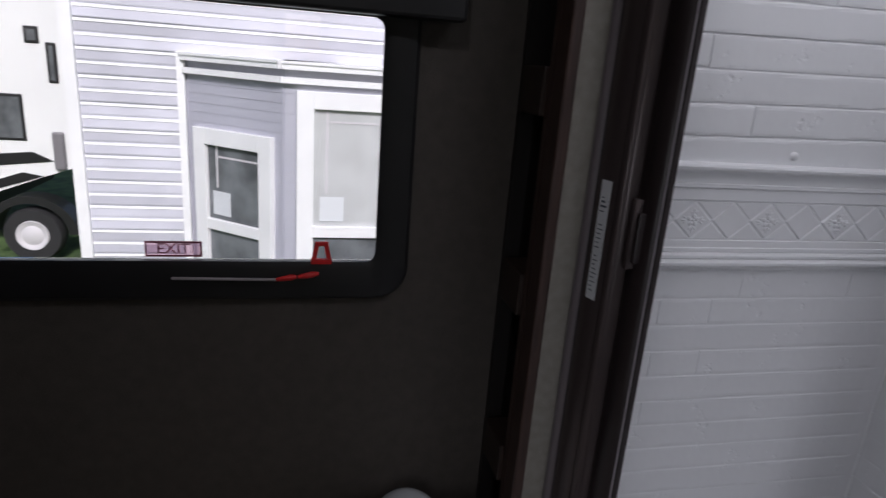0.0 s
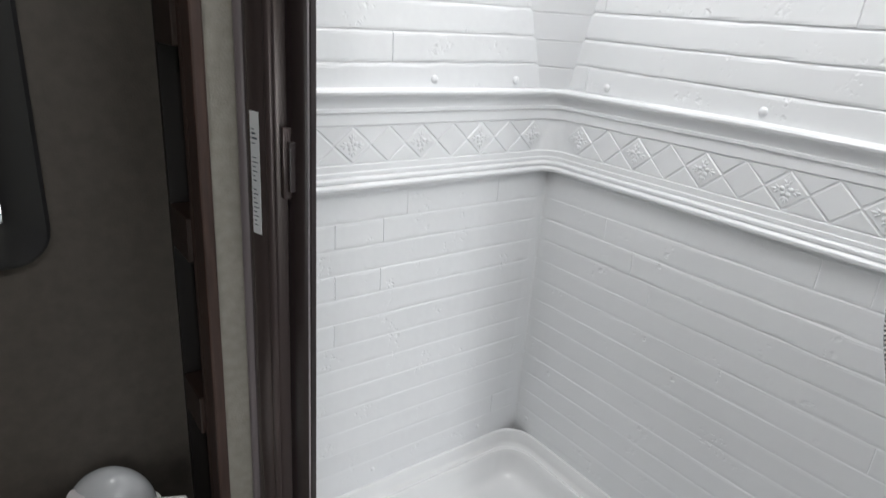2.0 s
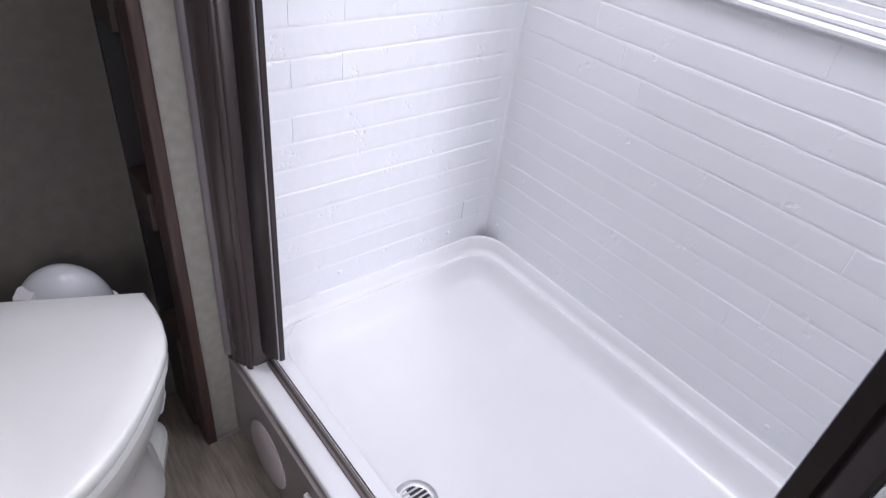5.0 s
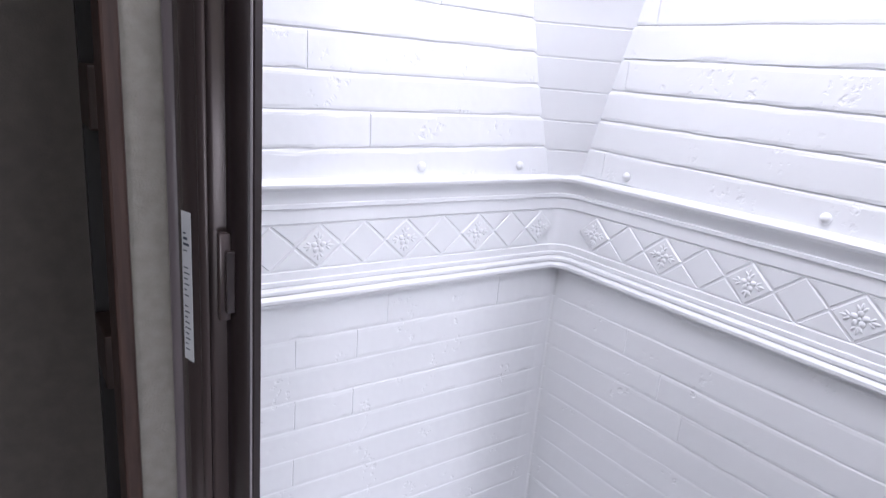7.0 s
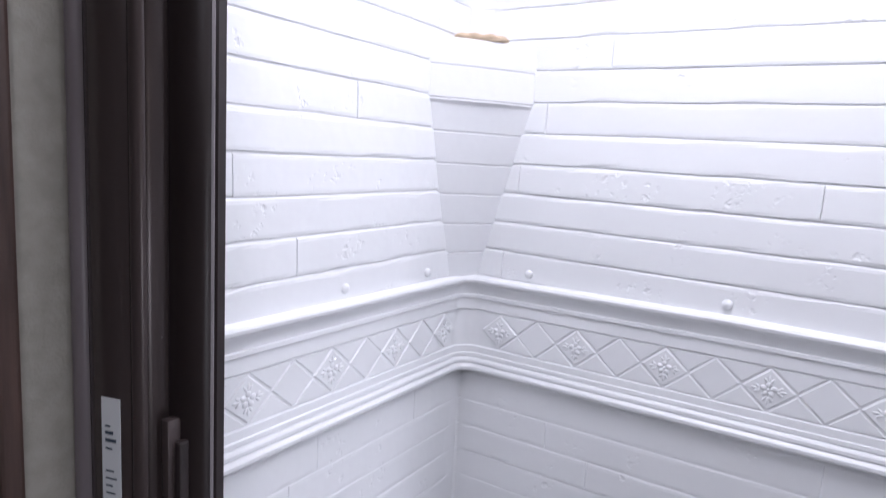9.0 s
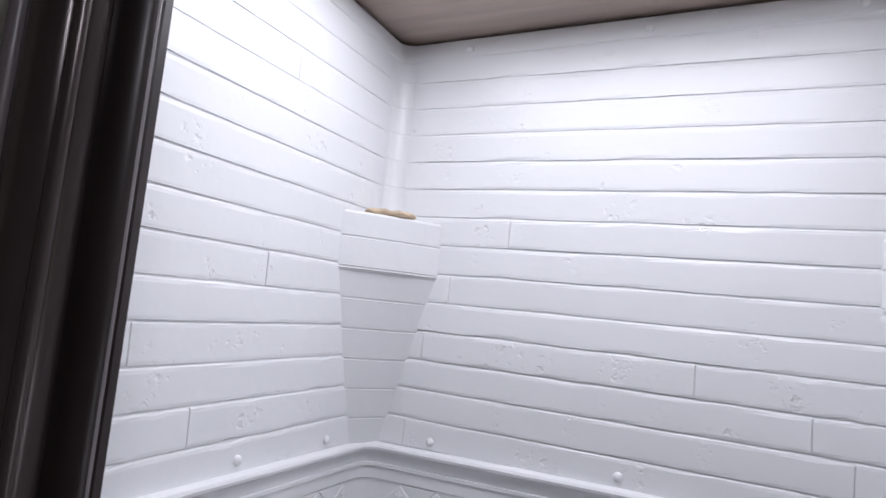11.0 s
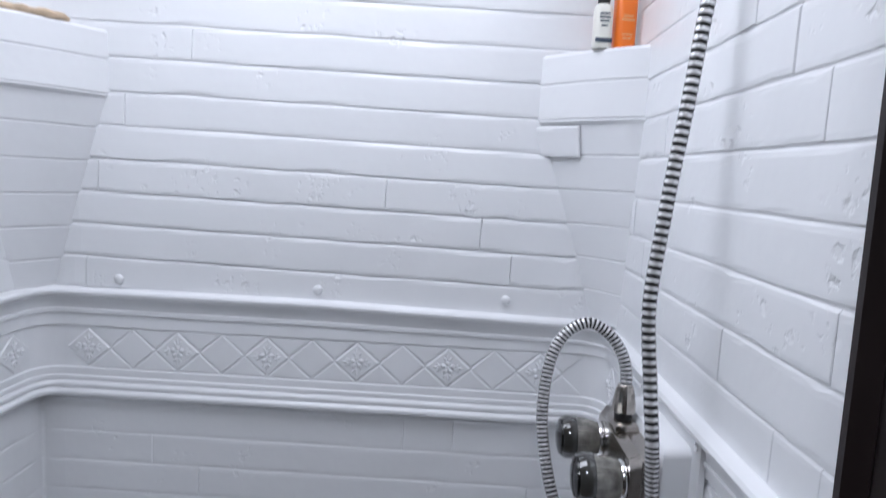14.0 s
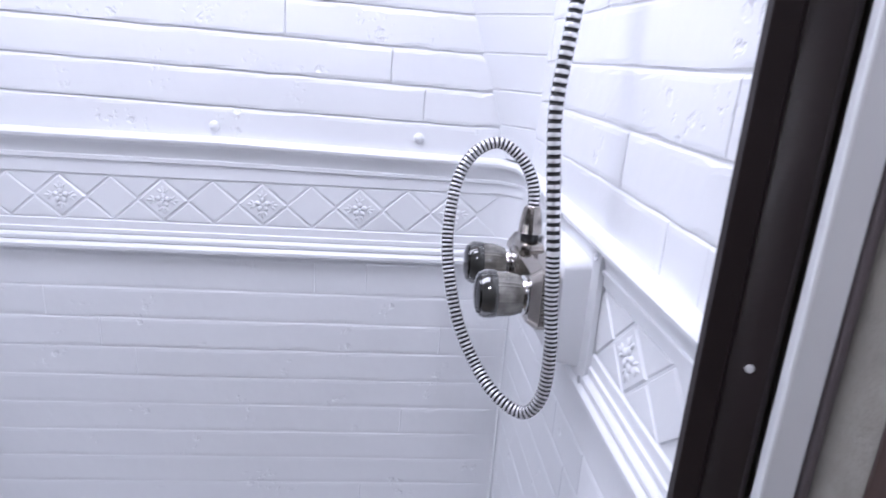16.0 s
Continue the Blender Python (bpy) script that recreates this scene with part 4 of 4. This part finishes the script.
# ---- pieces: floor planks, border diamonds, moulded bricks ----
for i in range(12):
    y = -1.45 + i * 0.152
    for j, (x0, x1) in enumerate(((-0.165, 0.32 + 0.17 * (i % 3)), (0.32 + 0.17 * (i % 3), 1.30), (1.30, 1.70))):
        y1 = min(y + 0.1505, 0.0575 if x1 > 0.86 else 0.0635)
        if i == 9 or y1 - y < 0.02:
            y1 = min(y + 0.1505, 0.0635)
        if y1 - y > 0.01:
            part("plank", box(x0 + 0.0007, x1 - 0.0007, y, y1, -0.0055, 0.0, 0.0008, 1), PLANK, floor)
part("plank", box(0.0175, 0.8715, 0.064, 0.1365, -0.0055, 0.0), PLANK, floor)


def flat_piece(outline, lift, inset):
    """A raised tile: outline in x, z; its face stands at -lift in y."""
    mid = sum((Vector(p) for p in outline), Vector((0, 0))) / len(outline)
    face = []
    for p in outline:
        away = Vector(p) - mid
        face.append(mid + away * max(0.2, 1 - inset / away.length))
    bm = bmesh.new()
    low = [bm.verts.new((p[0], 0, p[1])) for p in outline]
    top = [bm.verts.new((p.x, -lift, p.y)) for p in face]
    for i in range(len(outline)):
        j = (i + 1) % len(outline)
        bm.faces.new((low[i], low[j], top[j], top[i]))
    bm.faces.new(top)
    return bm


def mesh_of(name, bm, material, smooth=False):
    me = bpy.data.meshes.new(name)
    bmesh.ops.recalc_face_normals(bm, faces=bm.faces)
    bm.to_mesh(me)
    bm.free()
    me.materials.append(material)
    if smooth:
        me.shade_smooth()
        me.set_sharp_from_angle(angle=radians(40))
    return me


def place(name, me, m, parent):
    ob = new(name, me)
    ob.matrix_basis = m
    under(ob, parent)
    return ob


P, MID, HALF_H = 0.147, 1.075, 0.0330
W = P / 4
GAP = 0.0013
plain_me = mesh_of("diamond", flat_piece([(-W + GAP, 0), (0, -HALF_H + GAP), (W - GAP, 0), (0, HALF_H - GAP)], 0.0020, 0.0020), GEL)
up_me = mesh_of("triangle", flat_piece([(-W + 2.2 * GAP, HALF_H - 0.0005), (0, 2.0 * GAP), (W - 2.2 * GAP, HALF_H - 0.0005)], 0.0018, 0.0020), GEL)
down_me = mesh_of("triangle", flat_piece([(-W + 2.2 * GAP, -HALF_H + 0.0005), (W - 2.2 * GAP, -HALF_H + 0.0005), (0, -2.0 * GAP)], 0.0018, 0.0020), GEL)


def flower():
    bm = flat_piece([(-W + GAP, 0), (0, -HALF_H + GAP), (W - GAP, 0), (0, HALF_H - GAP)], 0.0023, 0.0030)
    def lump(x, z, long, wide, high, turn):
        own = lathe([(1.0, 0.0), (0.86, 0.55), (0.5, 0.9), (0.06, 1.0)], (0, 0, 0), (0, -1, 0), 10)
        m = Matrix.Translation((x, -0.0021, z)) @ Matrix.Rotation(radians(-turn), 4, "Y") @ Matrix.Diagonal((long, high, wide, 1))
        bmesh.ops.transform(own, matrix=m, verts=own.verts)
        me = bpy.data.meshes.new("lump")
        own.to_mesh(me)
        own.free()
        bm.from_mesh(me)
        bpy.data.meshes.remove(me)

    lump(0, 0, 0.0026, 0.0026, 0.0032, 0)
    for k in range(5):
        a = 90 + 72 * k
        lump(0.0072 * math.cos(radians(a)), 0.0072 * math.sin(radians(a)), 0.0050, 0.0041, 0.0027, a)
    for k in range(4):
        a = 90 * k
        c, d = math.cos(radians(a)), math.sin(radians(a))
        lump(0.0180 * c, 0.0160 * d, 0.0062, 0.0022, 0.0019, a)
        for side in (-1, 1):
            lump(0.0150 * c - side * 0.0040 * d, 0.0135 * d + side * 0.0036 * c, 0.0048, 0.0021, 0.0020, a + side * 38)
    return bm


flower_me = mesh_of("flower_diamond", flower(), GEL, smooth=True)
LEFT, BACK, RIGHT = Matrix.Rotation(radians(90), 4, "Z"), Matrix.Identity(4), Matrix.Rotation(radians(-90), 4, "Z")


def border_run(start, stop, first, at, turn):
    """Alternate flower and plain diamonds with triangles between; first is a flower's place along the wall."""
    k0 = math.ceil((start - first) / (P / 2))
    k = k0
    while first + k * P / 2 <= stop:
        s = first + k * P / 2
        place("flower_diamond" if k % 2 == 0 else "diamond", flower_me if k % 2 == 0 else plain_me, Matrix.Translation((*at(s), MID)) @ turn, border)
        half = s + P / 4
        if half < stop - 0.01:
            for me in (up_me, down_me):
                place("triangle", me, Matrix.Translation((*at(half), MID)) @ turn, border)
        k += 1


border_run(0.045, 0.885, 0.082, lambda s: (s, YB - 0.0011), BACK)
border_run(0.245, 0.800, 0.332, lambda s: (XL + 0.0011, s), LEFT)
border_run(0.200, 0.800, 0.347, lambda s: (XR - 0.0011, s), RIGHT)

brick_meshes = {}


def brick_mesh(length, height, worn, stuff=BRICK, fade=(False, False)):
    """A brick with a ragged arris: a sharp underside, a wide worn top edge; it may fade out into the corner at an end."""
    key = (round(length, 3), round(height, 3), worn, stuff.name, fade)
    if key not in brick_meshes:
        a, h = key[0] / 2, key[1] / 2
        rng = random.Random(int(key[0] * 1000) * 31 + int(key[1] * 1000) * 7 + worn)
        e = lambda: rng.uniform(-0.0009, 0.0009)
        lift, under, over, end = 0.0032, 0.0006, 0.0030, 0.0007
        n = max(3, min(16, int(key[0] / 0.016)))
        low = [(-a + 2 * a * i / n, -h) for i in range(n + 1)] + [(a - 2 * a * i / n, h) for i in range(n + 1)]

        def height_at(x):
            k = 1.0
            if fade[0]:
                k = min(k, (x + a) / 0.030)
            if fade[1]:
                k = min(k, (a - x) / 0.030)
            return max(0.04, k)

        nick = lambda: rng.uniform(0.0012, 0.0034) if rng.random() < 0.09 else 0.0
        base, edge, face = [], [], []
        bm = bmesh.new()
        for x, z in low:
            k, up = height_at(x), 1 if z > 0 else -1
            inset = (over if up > 0 else under) + nick()
            px = x * (1 - end / a)
            base.append(bm.verts.new((x, 0, z + e() * 0.5)))
            edge.append(bm.verts.new((px + e() * 0.4, -lift * k * rng.uniform(0.62, 1.0), z - up * inset + e() * 0.5)))
            face.append(bm.verts.new((px * (1 - end / a), -lift * k, z - up * (inset + 0.0045))))
        m = len(low)
        for ring, inner in ((base, edge), (edge, face)):
            for i in range(m):
                j = (i + 1) % m
                bm.faces.new((ring[i], ring[j], inner[j], inner[i]))
        for i in range(n):
            bm.faces.new((face[i], face[i + 1], face[m - 2 - i], face[m - 1 - i]))
        brick_meshes[key] = mesh_of("brick", bm, stuff)
    return brick_meshes[key]


def brick_rows(start, stop, rows, at, turn, parent, seed, cuts_of, extra, relief, stuff, gap, rise):
    """Courses of moulded bricks; few upright joints are open, the rest are lost in the moulding."""
    rng = random.Random(seed)
    unit = 0.1045
    for r, (z0, z1) in enumerate(rows):
        cuts = list(cuts_of.get(r, []))
        s = start + (unit if r % 2 else unit / 2)
        while s < stop - 0.02:
            if rng.random() < extra and all(abs(s - c) > 0.05 for c in cuts):
                cuts.append(s)
            s += unit
        ends = [start] + sorted(cuts) + [stop]
        for a, b in zip(ends, ends[1:]):
            mid = (a + b) / 2
            me = brick_mesh(b - a - 0.0003, z1 - z0 - gap, rng.randrange(3), stuff, (turn is BACK and a == start or turn is RIGHT and b == stop, turn is not RIGHT and b == stop))
            proud = Matrix.Diagonal((1, rng.uniform(0.6, 1.05) * relief, 1, 1))
            lean = Matrix.Rotation(math.atan((rise(mid) - rise(mid + 0.01)) / 0.01) * (-1 if turn is RIGHT else 1), 4, "Y")
            place("brick", me, Matrix.Translation((*at(mid), (z0 + z1) / 2 + rise(mid))) @ turn @ lean @ proud, parent)


up = list(zip(upper_lines, upper_lines[1:]))
low = [(b, a) for a, b in zip(lower_lines, lower_lines[1:])]
# Slopes of the courses, fitted to the camera's view.
back_rise = lambda x: -0.019 * (x - 0.46)
left_rise = lambda y: 0.020 * (y - 0.45)
level = lambda s: 0.0
UP_CUTS = ({0: [0.079], 1: [0.761], 2: [0.711], 3: [0.101, 0.559], 5: [0.144], 7: [0.250]}, {1: [0.408], 3: [0.308], 5: [0.515]}, {0: [0.261, 0.323], 1: [0.426], 2: [0.262], 5: [0.300], 6: [0.350]})
LOW_CUTS = ({0: [0.602], 1: [0.186], 2: [0.809], 5: [0.750]}, {0: [0.457], 1: [0.301, 0.404], 3: [0.302, 0.401], 5: [0.301]}, {})
for rows, seed, all_cuts, extra, relief, stuff, edge, gap, rises in (
        (up, 1, UP_CUTS, (0.0, 0.02, 0.10), 1.15, BRICK, 0.024, 0.0014, (back_rise, left_rise, right_drop)),
        (low, 5, LOW_CUTS, (0.05, 0.05, 0.10), 0.55, BRICK_LOW, 0.004, 0.0006, (level, level, level))):
    brick_rows(XL + edge, XR - edge, rows, lambda s: (s, YB + 0.0002), BACK, panel_back, seed, all_cuts[0], extra[0], relief, stuff, gap, rises[0])
    brick_rows(YF + 0.012, YB - edge, rows, lambda s: (XL - 0.0002, s), LEFT, panel_left, seed + 1, all_cuts[1], extra[1], relief * 0.85, stuff, gap, rises[1])
    brick_rows(0.212, YB - edge, rows, lambda s: (XR + 0.0002, s), RIGHT, panel_right, seed + 2, all_cuts[2], extra[2], relief * 0.7, stuff, gap, rises[2])

# the one brick left standing proud below the right-hand shelf
across = Vector((0.786 - 0.918, YB - 0.727))
spot = Vector((0.918, 0.727)) + across * 0.78
place("brick", brick_mesh(0.075, 0.046, 1), Matrix.Translation((spot.x + 0.0032, spot.y + 0.0036, 1.441)) @ Matrix.Rotation(math.atan2(-across.y, -across.x), 4, "Z") @ pose(0, 0, 0, 10), panel_right)
